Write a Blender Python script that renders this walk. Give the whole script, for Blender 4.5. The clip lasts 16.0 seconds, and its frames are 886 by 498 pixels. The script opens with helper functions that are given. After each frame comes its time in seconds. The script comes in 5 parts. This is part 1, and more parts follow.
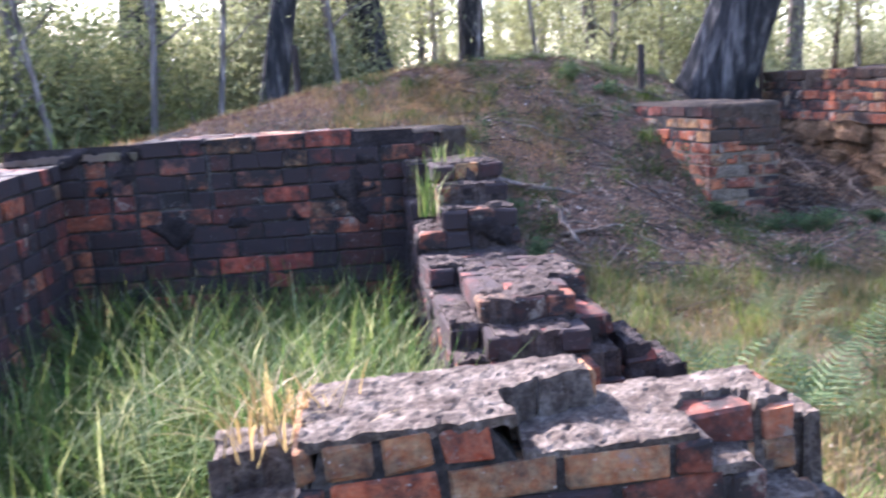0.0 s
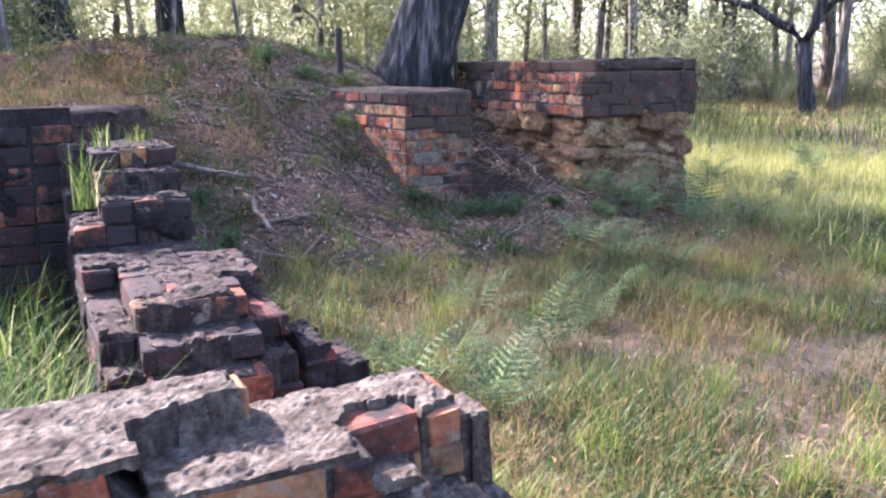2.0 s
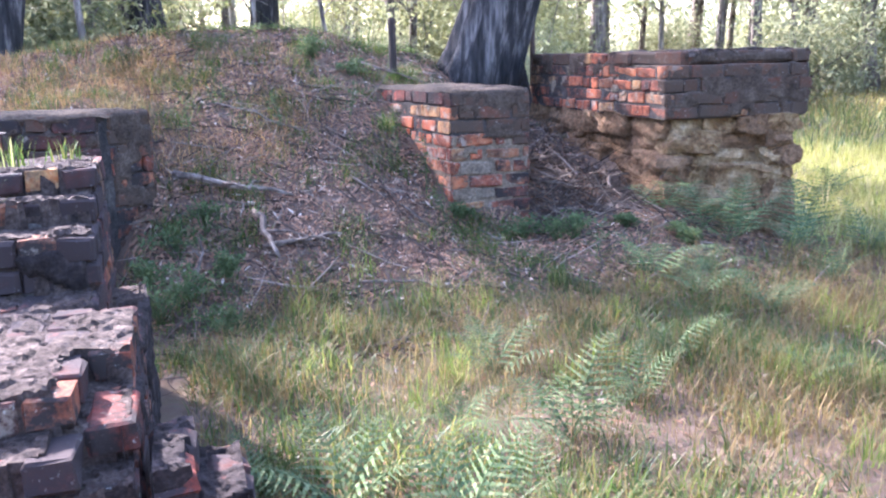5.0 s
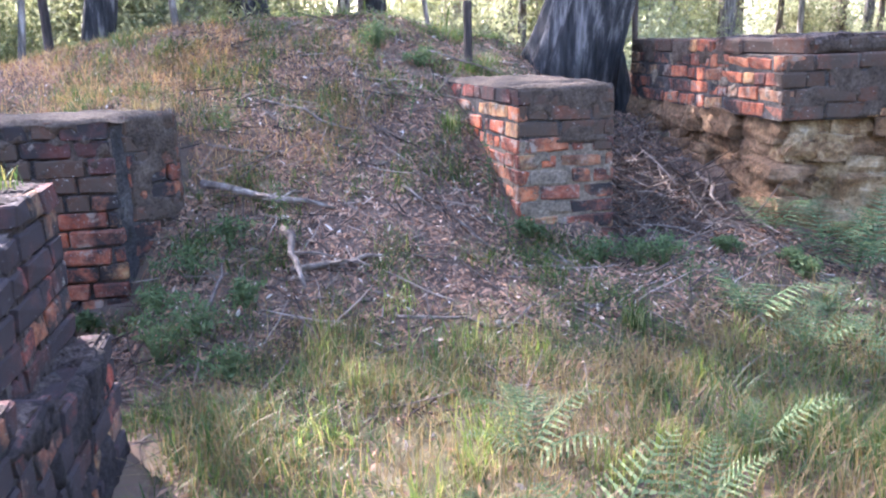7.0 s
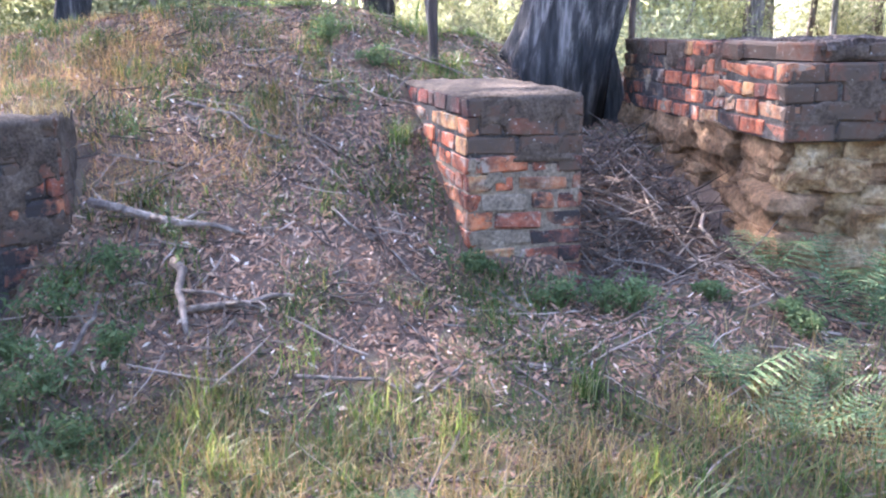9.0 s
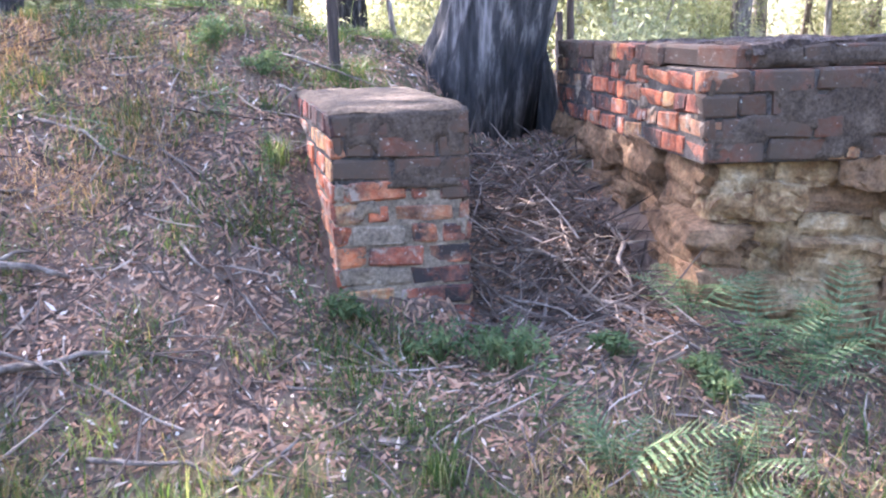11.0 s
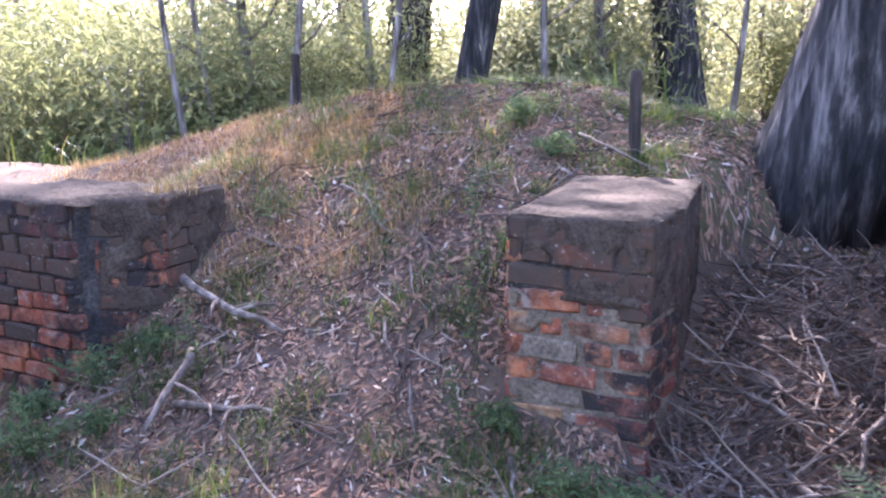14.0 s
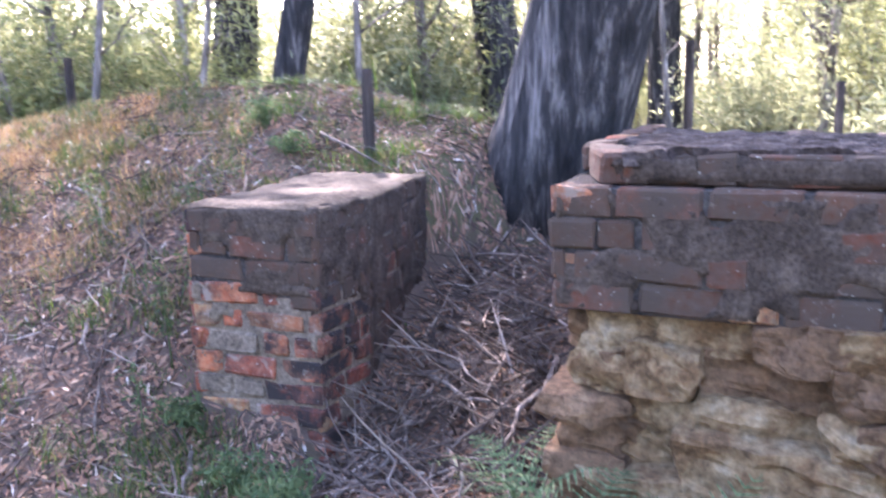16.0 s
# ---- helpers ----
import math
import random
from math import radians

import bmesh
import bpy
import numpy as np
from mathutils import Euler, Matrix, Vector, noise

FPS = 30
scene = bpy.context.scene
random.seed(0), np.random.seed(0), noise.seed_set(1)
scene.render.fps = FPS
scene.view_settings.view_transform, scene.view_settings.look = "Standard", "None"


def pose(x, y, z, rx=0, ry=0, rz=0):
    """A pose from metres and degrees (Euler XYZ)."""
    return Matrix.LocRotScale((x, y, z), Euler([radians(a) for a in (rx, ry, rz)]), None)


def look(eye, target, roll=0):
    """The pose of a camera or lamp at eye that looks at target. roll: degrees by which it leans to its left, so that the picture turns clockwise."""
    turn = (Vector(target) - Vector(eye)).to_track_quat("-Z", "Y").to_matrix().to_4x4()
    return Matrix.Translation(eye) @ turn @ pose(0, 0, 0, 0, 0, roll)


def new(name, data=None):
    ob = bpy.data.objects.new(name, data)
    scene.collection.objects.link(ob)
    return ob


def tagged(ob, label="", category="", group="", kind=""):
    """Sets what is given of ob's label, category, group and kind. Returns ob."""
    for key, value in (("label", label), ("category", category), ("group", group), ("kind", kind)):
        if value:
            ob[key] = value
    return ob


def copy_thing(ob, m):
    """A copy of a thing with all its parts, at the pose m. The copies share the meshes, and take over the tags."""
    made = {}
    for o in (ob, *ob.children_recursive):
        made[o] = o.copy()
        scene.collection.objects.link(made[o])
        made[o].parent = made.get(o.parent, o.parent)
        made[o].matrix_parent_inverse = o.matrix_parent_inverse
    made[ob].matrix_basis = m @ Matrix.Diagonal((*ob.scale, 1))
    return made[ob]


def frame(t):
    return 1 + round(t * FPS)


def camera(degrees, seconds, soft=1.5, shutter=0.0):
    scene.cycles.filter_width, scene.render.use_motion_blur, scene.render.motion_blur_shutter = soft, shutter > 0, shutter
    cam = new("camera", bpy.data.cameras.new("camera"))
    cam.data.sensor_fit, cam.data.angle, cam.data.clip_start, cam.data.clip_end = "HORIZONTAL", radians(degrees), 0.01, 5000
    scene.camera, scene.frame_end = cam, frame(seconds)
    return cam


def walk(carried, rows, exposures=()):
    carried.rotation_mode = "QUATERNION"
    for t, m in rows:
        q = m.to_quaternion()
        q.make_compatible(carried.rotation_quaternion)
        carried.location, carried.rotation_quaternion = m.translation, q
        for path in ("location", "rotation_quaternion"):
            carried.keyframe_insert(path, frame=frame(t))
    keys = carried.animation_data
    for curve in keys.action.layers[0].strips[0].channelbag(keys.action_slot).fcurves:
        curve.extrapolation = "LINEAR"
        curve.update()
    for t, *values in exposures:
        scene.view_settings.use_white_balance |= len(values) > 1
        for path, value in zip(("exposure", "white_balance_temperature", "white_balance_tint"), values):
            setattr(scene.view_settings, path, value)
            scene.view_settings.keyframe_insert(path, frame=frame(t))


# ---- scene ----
cam = camera(55.0, 16.0, soft=2.2, shutter=0.32)
PATH = [
    (0, (-3.021, -5.978, 1.043), (-2.853, -4.021, 0.665), -3.2),
    (0.5, (-3.043, -5.925, 1.032), (-2.536, -4.023, 0.678), -2.0),
    (1, (-3.042, -5.878, 1.014), (-2.325, -4.05, 0.638), -1.3),
    (1.5, (-2.964, -5.839, 1.008), (-2.181, -4.046, 0.592), -1.2),
    (2, (-2.821, -5.783, 1.02), (-2.027, -4.0, 0.586), -0.8),
    (2.5, (-2.717, -5.697, 1.01), (-1.903, -3.921, 0.578), -0.5),
    (3, (-2.627, -5.592, 1.004), (-1.805, -3.818, 0.58), -0.4),
    (3.5, (-2.489, -5.555, 1.032), (-1.712, -3.764, 0.598), -0.9),
    (4, (-2.329, -5.435, 1.032), (-1.634, -3.613, 0.586), -1.5),
    (4.5, (-2.172, -5.295, 1.036), (-1.563, -3.444, 0.589), -1.7),
    (5, (-2.044, -5.119, 1.027), (-1.513, -3.244, 0.578), -1.4),
    (5.2, (-1.987, -5.064, 1.027), (-1.491, -3.179, 0.578), -1.4),
    (7.3, (-1.434, -4.36, 1.096), (-1.219, -2.434, 0.599), -2.1),
    (7.5, (-1.375, -4.289, 1.095), (-1.174, -2.363, 0.596), -2.0),
    (8, (-1.263, -4.108, 1.097), (-1.071, -2.183, 0.59), -1.6),
    (8.5, (-1.144, -3.942, 1.092), (-0.955, -2.015, 0.588), -1.3),
    (9, (-1.002, -3.79, 1.1), (-0.821, -1.864, 0.593), -1.1),
    (9.5, (-0.875, -3.654, 1.113), (-0.686, -1.73, 0.602), -1.0),
    (10, (-0.73, -3.507, 1.096), (-0.533, -1.581, 0.592), -1.3),
    (10.2, (-0.675, -3.452, 1.109), (-0.468, -1.53, 0.596), -1.2),
    (12.3, (0.113, -2.885, 1.085), (0.104, -0.942, 0.612), -0.5),
    (12.5, (0.169, -2.816, 1.096), (0.119, -0.87, 0.634), 0.2),
    (13, (0.292, -2.663, 1.112), (-0.08, -0.739, 0.714), 0.7),
    (13.5, (0.518, -2.581, 1.152), (-0.325, -0.803, 0.794), -0.6),
    (14, (0.787, -2.706, 1.241), (-0.203, -1.01, 0.863), -0.9),
    (14.5, (0.985, -2.726, 1.2), (0.101, -0.977, 0.803), -1.3),
    (15, (1.238, -2.665, 1.176), (0.513, -0.853, 0.742), -2.0),
    (15.5, (1.354, -2.577, 1.162), (0.793, -0.711, 0.709), -1.9),
    (16, (1.452, -2.441, 1.158), (0.711, -0.617, 0.804), -1.2),
]
EXPOSURES = [(0, 3.03, 5260, 24), (1.5, 2.93, 5560, 23), (2.0, 3.03, 5410, 23), (3.0, 2.98, 5360, 23), (3.5, 2.78, 5460, 23), (4.0, 3.28, 5310, 25), (4.5, 3.43, 5290, 23), (5.0, 3.63, 5290, 24),
             (7.5, 3.78, 5440, 23), (9.0, 3.93, 5490, 23), (10, 3.83, 5490, 23), (12.5, 4.38, 5640, 27), (13.0, 3.98, 5540, 25), (13.5, 3.93, 5590, 26), (14.0, 3.58, 5490, 31), (14.5, 3.98, 5490, 29),
             (15.0, 4.28, 5390, 28), (15.5, 4.55, 5390, 29), (16, 3.98, 5540, 30)]
walk(cam, [(t, look(eye, target, roll)) for t, eye, target, roll in PATH], EXPOSURES)

# ---- sky, sun ----
SUN_EL, SUN_AZ = radians(37), radians(-33)   # azimuth from +y towards +x
to_sun = Vector((math.sin(SUN_AZ) * math.cos(SUN_EL), math.cos(SUN_AZ) * math.cos(SUN_EL), math.sin(SUN_EL)))
world = bpy.data.worlds.new("sky")
scene.world = world
world.use_nodes = True
wn, wl = world.node_tree.nodes, world.node_tree.links
sky = wn.new("ShaderNodeTexSky")
sky.sky_type, sky.sun_disc = "NISHITA", False
sky.sun_elevation, sky.sun_rotation = SUN_EL, SUN_AZ
sky.dust_density, sky.air_density = 2.5, 1.2
wn["Background"].inputs["Strength"].default_value = 0.15
wl.new(sky.outputs[0], wn["Background"].inputs["Color"])
sun = new("sun", bpy.data.lights.new("sun", "SUN"))
sun.data.energy, sun.data.angle, sun.data.color = 5.0, radians(0.6), (1.0, 0.9, 0.76)
sun.matrix_world = look(to_sun * 30, (0, 0, 0))


# ---- materials ----
class Nodes:
    def __init__(self, name):
        self.m = bpy.data.materials.new(name)
        self.m.use_nodes = True
        self.t = self.m.node_tree
        self.b = self.t.nodes["Principled BSDF"]
        self.b.inputs["Specular IOR Level"].default_value = 0.08

    def n(self, kind, **inputs):
        node = self.t.nodes.new(kind)
        for k, v in inputs.items():
            node.inputs[k.replace("_", " ")].default_value = v
        return node

    def l(self, a, b):
        self.t.links.new(a, b)

    def coords(self, kind="Object"):
        return self.n("ShaderNodeTexCoord").outputs[kind]

    def place(self):
        return self.n("ShaderNodeNewGeometry").outputs["Position"]

    def noise(self, at, scale, detail=6, rough=0.6):
        node = self.n("ShaderNodeTexNoise", Scale=scale, Detail=detail, Roughness=rough)
        self.l(at, node.inputs["Vector"])
        return node.outputs["Fac"]

    def ramp(self, fac, *stops):
        node = self.n("ShaderNodeValToRGB")
        e = node.color_ramp.elements
        while len(e) < len(stops):
            e.new(0.5)
        for el, (p, c) in zip(e, stops):
            el.position, el.color = p, (*c, 1)
        self.l(fac, node.inputs["Fac"])
        return node.outputs["Color"]

    def mix(self, fac, a, b, how="MIX"):
        node = self.n("ShaderNodeMix")
        node.data_type, node.blend_type = "RGBA", how
        for v, k in ((fac, 0), (a, 6), (b, 7)):
            if hasattr(v, "is_linked"):
                self.l(v, node.inputs[k])
            elif k == 0:
                node.inputs[0].default_value = v
            else:
                node.inputs[k].default_value = (*v, 1)
        return node.outputs[2]

    def bump(self, fac, strength, distance):
        node = self.n("ShaderNodeBump", Strength=strength, Distance=distance)
        self.l(fac, node.inputs["Height"])
        self.l(node.outputs[0], self.b.inputs["Normal"])

    def done(self, colour, rough=0.9):
        self.l(colour, self.b.inputs["Base Color"])
        self.b.inputs["Roughness"].default_value = rough
        return self.m


def brick_material(name, stops, soot, soot_colour=(0.028, 0.022, 0.02), smear=0.6, speck=1.0):
    k = Nodes(name)
    ob = k.n("ShaderNodeObjectInfo").outputs["Random"]
    p = k.place()
    fired = k.ramp(ob, *stops)
    fired = k.mix(k.ramp(k.noise(p, 38, 5), (0.35, (0, 0, 0)), (0.7, (1, 1, 1))), fired, (0.42, 0.2, 0.11), "OVERLAY")
    pale = k.ramp(k.noise(p, 21, 6, 0.7), (0.6, (0, 0, 0)), (0.72, (0.6 * speck, 0.6 * speck, 0.6 * speck)))
    fired = k.mix(pale, fired, (0.4, 0.34, 0.28))
    grime = k.ramp(k.noise(p, 5.5, 8, 0.74), (soot - 0.05, (1, 1, 1)), (soot + 0.17, (0, 0, 0)))
    col = k.mix(grime, fired, soot_colour)
    col = k.mix(k.ramp(k.noise(p, 9.5, 6, 0.7), (smear, (0, 0, 0)), (smear + 0.07, (0.75, 0.75, 0.75))), col, (0.2, 0.165, 0.13))
    lich = k.ramp(k.noise(p, 60, 3), (0.66, (0, 0, 0)), (0.74, (0.7 * speck, 0.7 * speck, 0.7 * speck)))
    col = k.mix(lich, col, (0.33, 0.32, 0.28))
    k.bump(k.noise(p, 90, 8, 0.7), 0.8, 0.006)
    return k.done(col, 0.92)


FIRE = ((0.0, (0.2, 0.075, 0.045)), (0.3, (0.36, 0.13, 0.065)), (0.55, (0.33, 0.16, 0.085)), (0.75, (0.19, 0.07, 0.048)), (0.9, (0.25, 0.165, 0.095)), (1.0, (0.38, 0.24, 0.11)))
brick_orange = brick_material("weathered_orange_brick", FIRE, 0.42, smear=0.55)
brick_red = brick_material("sooted_red_brick", FIRE, 0.5)
TAN = ((0.0, (0.3, 0.19, 0.1)), (0.5, (0.24, 0.155, 0.085)), (1.0, (0.34, 0.2, 0.1)))
brick_tan = brick_material("tan_brick", TAN, 0.42, smear=0.6)
DARK = ((0.0, (0.09, 0.04, 0.035)), (0.55, (0.07, 0.038, 0.032)), (0.7, (0.24, 0.07, 0.05)), (0.9, (0.34, 0.1, 0.06)), (1.0, (0.24, 0.16, 0.11)))
brick_dark = brick_material("black_lichened_brick", DARK, 0.48)
brick_soot = brick_material("soot_black_brick", DARK, 0.57, (0.034, 0.025, 0.024), 0.72, 0.4)
brick_lichen = brick_material("grey_lichened_brick", ((0.0, (0.092, 0.061, 0.043)), (0.5, (0.068, 0.046, 0.034)), (0.85, (0.1, 0.053, 0.037)), (1.0, (0.15, 0.064, 0.04))), 0.5, (0.054, 0.038, 0.028), 0.66)


def rough_material(name, stops, scale, fine, bump=0.01, rough=0.95, speck=None):
    k = Nodes(name)
    p = k.place()
    col = k.ramp(k.noise(p, scale, 8, 0.68), *stops)
    shade = k.ramp(k.noise(p, fine, 5, 0.7), (0.3, (0.35, 0.35, 0.35)), (0.65, (1.1, 1.1, 1.1)))
    col = k.mix(1.0, col, shade, "MULTIPLY")
    if speck:
        col = k.mix(k.ramp(k.noise(p, fine * 1.7, 2), (0.62, (0, 0, 0)), (0.7, (1, 1, 1))), col, speck)
    k.bump(k.noise(p, fine, 8, 0.75), 0.9, bump)
    k.b.inputs["Specular IOR Level"].default_value = 0.08
    return k.done(col, rough)


mortar = rough_material("old_lime_mortar", ((0.3, (0.06, 0.045, 0.034)), (0.5, (0.16, 0.12, 0.085)), (0.7, (0.24, 0.185, 0.135))), 7, 60, 0.008)
mortar_dark = rough_material("soot_dark_mortar", ((0.3, (0.02, 0.018, 0.016)), (0.5, (0.05, 0.042, 0.038)), (0.75, (0.14, 0.12, 0.1))), 7, 60, 0.008)
crust_mat = rough_material("weathered_mortar_crust", ((0.28, (0.045, 0.03, 0.023)), (0.45, (0.085, 0.062, 0.048)), (0.6, (0.17, 0.132, 0.104)), (0.78, (0.28, 0.228, 0.182))), 17, 62, 0.014, 0.95, (0.045, 0.034, 0.03))
crust_brown = rough_material("earthy_brown_mortar_crust", ((0.28, (0.02, 0.015, 0.013)), (0.45, (0.05, 0.035, 0.029)), (0.6, (0.1, 0.073, 0.06)), (0.78, (0.19, 0.146, 0.122))), 15, 70, 0.014, 0.95, (0.05, 0.036, 0.03))
cement = rough_material("grey_brown_cement_cap", ((0.3, (0.03, 0.022, 0.016)), (0.5, (0.085, 0.06, 0.042)), (0.75, (0.05, 0.037, 0.027))), 9, 50, 0.012)
lichen_crust = rough_material("black_lichen_crust", ((0.3, (0.032, 0.022, 0.016)), (0.5, (0.07, 0.05, 0.037)), (0.68, (0.115, 0.084, 0.062)), (0.8, (0.17, 0.13, 0.1))), 9, 75, 0.01, 0.97)
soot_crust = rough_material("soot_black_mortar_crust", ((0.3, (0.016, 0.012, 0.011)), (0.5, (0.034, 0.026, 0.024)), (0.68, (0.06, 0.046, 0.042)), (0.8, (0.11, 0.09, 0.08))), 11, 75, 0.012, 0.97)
sandstone = rough_material("yellow_sandstone", ((0.28, (0.06, 0.037, 0.022)), (0.42, (0.2, 0.115, 0.055)), (0.55, (0.32, 0.215, 0.115)), (0.7, (0.42, 0.33, 0.22)), (0.82, (0.18, 0.115, 0.07))), 7, 34, 0.03, 0.95)
# darker sandstone; it also stands for shade on the corner's left face
sandstone_dark = rough_material("brown_stained_sandstone", ((0.25, (0.06, 0.04, 0.025)), (0.5, (0.19, 0.11, 0.06)), (0.75, (0.28, 0.18, 0.1))), 5, 34, 0.025, 0.95)
bark_black = Nodes("charred_furrowed_bark")


def bark_material(k, a, b, c, stretch=0.12):
    p = k.place()
    mp = k.n("ShaderNodeMapping")
    mp.inputs["Scale"].default_value = (1, 1, stretch)
    k.l(p, mp.inputs["Vector"])
    s = mp.outputs[0]
    f = k.noise(s, 16, 6, 0.65)
    col = k.ramp(f, (0.36, a), (0.52, b), (0.66, c))
    col = k.mix(k.ramp(k.noise(p, 2.2, 4), (0.45, (0, 0, 0)), (0.7, (0.6, 0.6, 0.6))), col, a)
    k.bump(f, 1.0, 0.04)
    return k.done(col, 0.95)


bark_black = bark_material(bark_black, (0.015, 0.014, 0.014), (0.038, 0.034, 0.033), (0.14, 0.122, 0.112))
# background bark, lightened so that haze is painted into it
bark_brown = bark_material(Nodes("grey_brown_bark"), (0.05, 0.042, 0.036), (0.14, 0.115, 0.095), (0.28, 0.235, 0.2))
bark_pale = bark_material(Nodes("pale_gum_bark"), (0.1, 0.085, 0.07), (0.26, 0.22, 0.18), (0.42, 0.37, 0.31))
dead_wood = bark_material(Nodes("grey_dead_wood"), (0.07, 0.052, 0.042), (0.15, 0.115, 0.092), (0.26, 0.21, 0.172), 1.0)
post_wood = bark_material(Nodes("dark_fence_post_wood"), (0.02, 0.016, 0.014), (0.06, 0.045, 0.038), (0.12, 0.09, 0.075))


def leafy(name, stops, through_light=0.5, rough=0.55, shine=0.25):
    k = Nodes(name)
    k.b.inputs["Specular IOR Level"].default_value = shine
    r = k.n("ShaderNodeNewGeometry").outputs["Random Per Island"]
    col = k.ramp(r, *stops)
    col = k.mix(k.ramp(k.noise(k.place(), 0.8, 4), (0.36, (0.68, 0.68, 0.68)), (0.62, (1.0, 1.0, 1.0))), (0, 0, 0), col)
    t = k.n("ShaderNodeBsdfTranslucent")
    k.l(col, t.inputs["Color"])
    mixed = k.n("ShaderNodeMixShader", Fac=through_light)
    k.done(col, rough)
    k.l(k.b.outputs[0], mixed.inputs[1])
    k.l(t.outputs[0], mixed.inputs[2])
    k.l(mixed.outputs[0], k.t.nodes["Material Output"].inputs["Surface"])
    return k.m


# olive and yellow-green leaves are paled and greyed to imitate distant haze
leaf_olive = leafy("olive_gum_leaves", ((0, (0.15, 0.16, 0.085)), (0.5, (0.23, 0.235, 0.125)), (1, (0.33, 0.325, 0.18))), 0.6, 0.65, 0.15)
leaf_yellow = leafy("yellow_green_leaves", ((0, (0.18, 0.19, 0.085)), (0.5, (0.28, 0.28, 0.115)), (1, (0.38, 0.37, 0.16))), 0.55)
leaf_bush = leafy("bush_leaves", ((0, (0.115, 0.125, 0.05)), (0.6, (0.17, 0.175, 0.07)), (1, (0.25, 0.24, 0.1))), 0.45, 0.7, 0.12)
grass_lush = leafy("lush_green_grass", ((0, (0.028, 0.06, 0.015)), (0.5, (0.072, 0.105, 0.022)), (0.85, (0.145, 0.165, 0.04)), (1, (0.36, 0.33, 0.17))), 0.5, 0.65, 0.1)
grass_meadow = leafy("meadow_grass_blades", ((0, (0.03, 0.06, 0.013)), (0.5, (0.06, 0.094, 0.017)), (0.85, (0.11, 0.128, 0.026)), (1, (0.2, 0.145, 0.05))), 0.5, 0.5)
# dry yellow field grass, its colour raised to stand for sunlight
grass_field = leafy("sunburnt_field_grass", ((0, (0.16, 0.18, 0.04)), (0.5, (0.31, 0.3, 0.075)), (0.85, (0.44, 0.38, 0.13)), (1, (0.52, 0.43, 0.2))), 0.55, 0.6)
grass_bright = leafy("bright_green_grass", ((0, (0.09, 0.14, 0.025)), (0.6, (0.17, 0.2, 0.04)), (1, (0.26, 0.25, 0.07))), 0.5, 0.6, 0.15)
grass_rust = leafy("rusty_dry_grass", ((0, (0.24, 0.12, 0.04)), (0.5, (0.36, 0.2, 0.075)), (1, (0.46, 0.3, 0.13))), 0.45, 0.6)
grass_straw = leafy("dry_straw_grass", ((0, (0.12, 0.078, 0.028)), (0.5, (0.195, 0.13, 0.046)), (1, (0.3, 0.215, 0.09))), 0.45, 0.6)
fern_green = leafy("bracken_green", ((0, (0.06, 0.09, 0.042)), (0.6, (0.105, 0.14, 0.062)), (1, (0.2, 0.22, 0.11))), 0.42, 0.8, 0.08)
herb_green = leafy("herb_leaf_green", ((0, (0.045, 0.07, 0.03)), (1, (0.12, 0.15, 0.06))), 0.45, 0.7, 0.12)
litter_mat = leafy("fallen_gum_leaves", ((0, (0.055, 0.038, 0.032)), (0.35, (0.16, 0.088, 0.058)), (0.65, (0.27, 0.145, 0.086)), (0.94, (0.29, 0.185, 0.125)), (1, (0.46, 0.38, 0.31))), 0.15, 0.9, 0.05)
twig_mat = leafy("dry_twigs", ((0, (0.035, 0.026, 0.021)), (0.5, (0.08, 0.056, 0.044)), (0.85, (0.145, 0.108, 0.084)), (1, (0.28, 0.215, 0.172))), 0.0, 0.9, 0.05)

k = Nodes("forest_soil")
p = k.place()
soil = k.ramp(k.noise(p, 1.1, 7, 0.65), (0.32, (0.055, 0.04, 0.031)), (0.5, (0.104, 0.071, 0.052)), (0.68, (0.15, 0.1, 0.068)))
soil = k.mix(k.ramp(k.noise(p, 0.55, 5), (0.52, (0, 0, 0)), (0.62, (0.75, 0.75, 0.75))), soil, (0.075, 0.075, 0.03))
soil = k.mix(k.ramp(k.noise(p, 28, 5, 0.75), (0.55, (0, 0, 0)), (0.72, (0.8, 0.8, 0.8))), soil, (0.155, 0.115, 0.085))
k.bump(k.noise(p, 24, 9, 0.75), 0.9, 0.03)
ground_mat = k.done(soil, 0.97)


# ---- building helpers ----
def mesh_from(name, verts, faces, material, smooth=False):
    me = bpy.data.meshes.new(name)
    me.from_pydata([tuple(v) for v in verts], [], faces)
    me.materials.append(material)
    if smooth:
        me.shade_smooth()
    me.update()
    return me


def mesh_from_arrays(name, verts, quads, material, smooth=False):
    """Quads, given as numpy arrays."""
    me = bpy.data.meshes.new(name)
    me.vertices.add(len(verts))
    me.vertices.foreach_set("co", np.asarray(verts, np.float32).ravel())
    me.loops.add(4 * len(quads))
    me.loops.foreach_set("vertex_index", np.asarray(quads, np.int32).ravel())
    me.polygons.add(len(quads))
    me.polygons.foreach_set("loop_start", np.arange(len(quads), dtype=np.int32) * 4)
    me.materials.append(material)
    me.update(calc_edges=True)
    if smooth:
        me.shade_smooth()
    return me


def part(name, me, parent, label="", m=None):
    ob = new(name, me)
    ob.parent = parent
    if m is not None:
        ob.matrix_basis = m
    return tagged(ob, label)


def thing(name, label, category, x=0.0, y=0.0, z=0.0, group="", kind="", rz=0.0):
    ob = new(name)
    ob.empty_display_size = 0.1
    ob.matrix_basis = pose(x, y, z, 0, 0, rz)
    return tagged(ob, label, category, group, kind)


def bm_mesh(name, bm, material, smooth=False):
    me = bpy.data.meshes.new(name)
    bm.to_mesh(me)
    bm.free()
    me.materials.append(material)
    if smooth:
        me.shade_smooth()
    return me


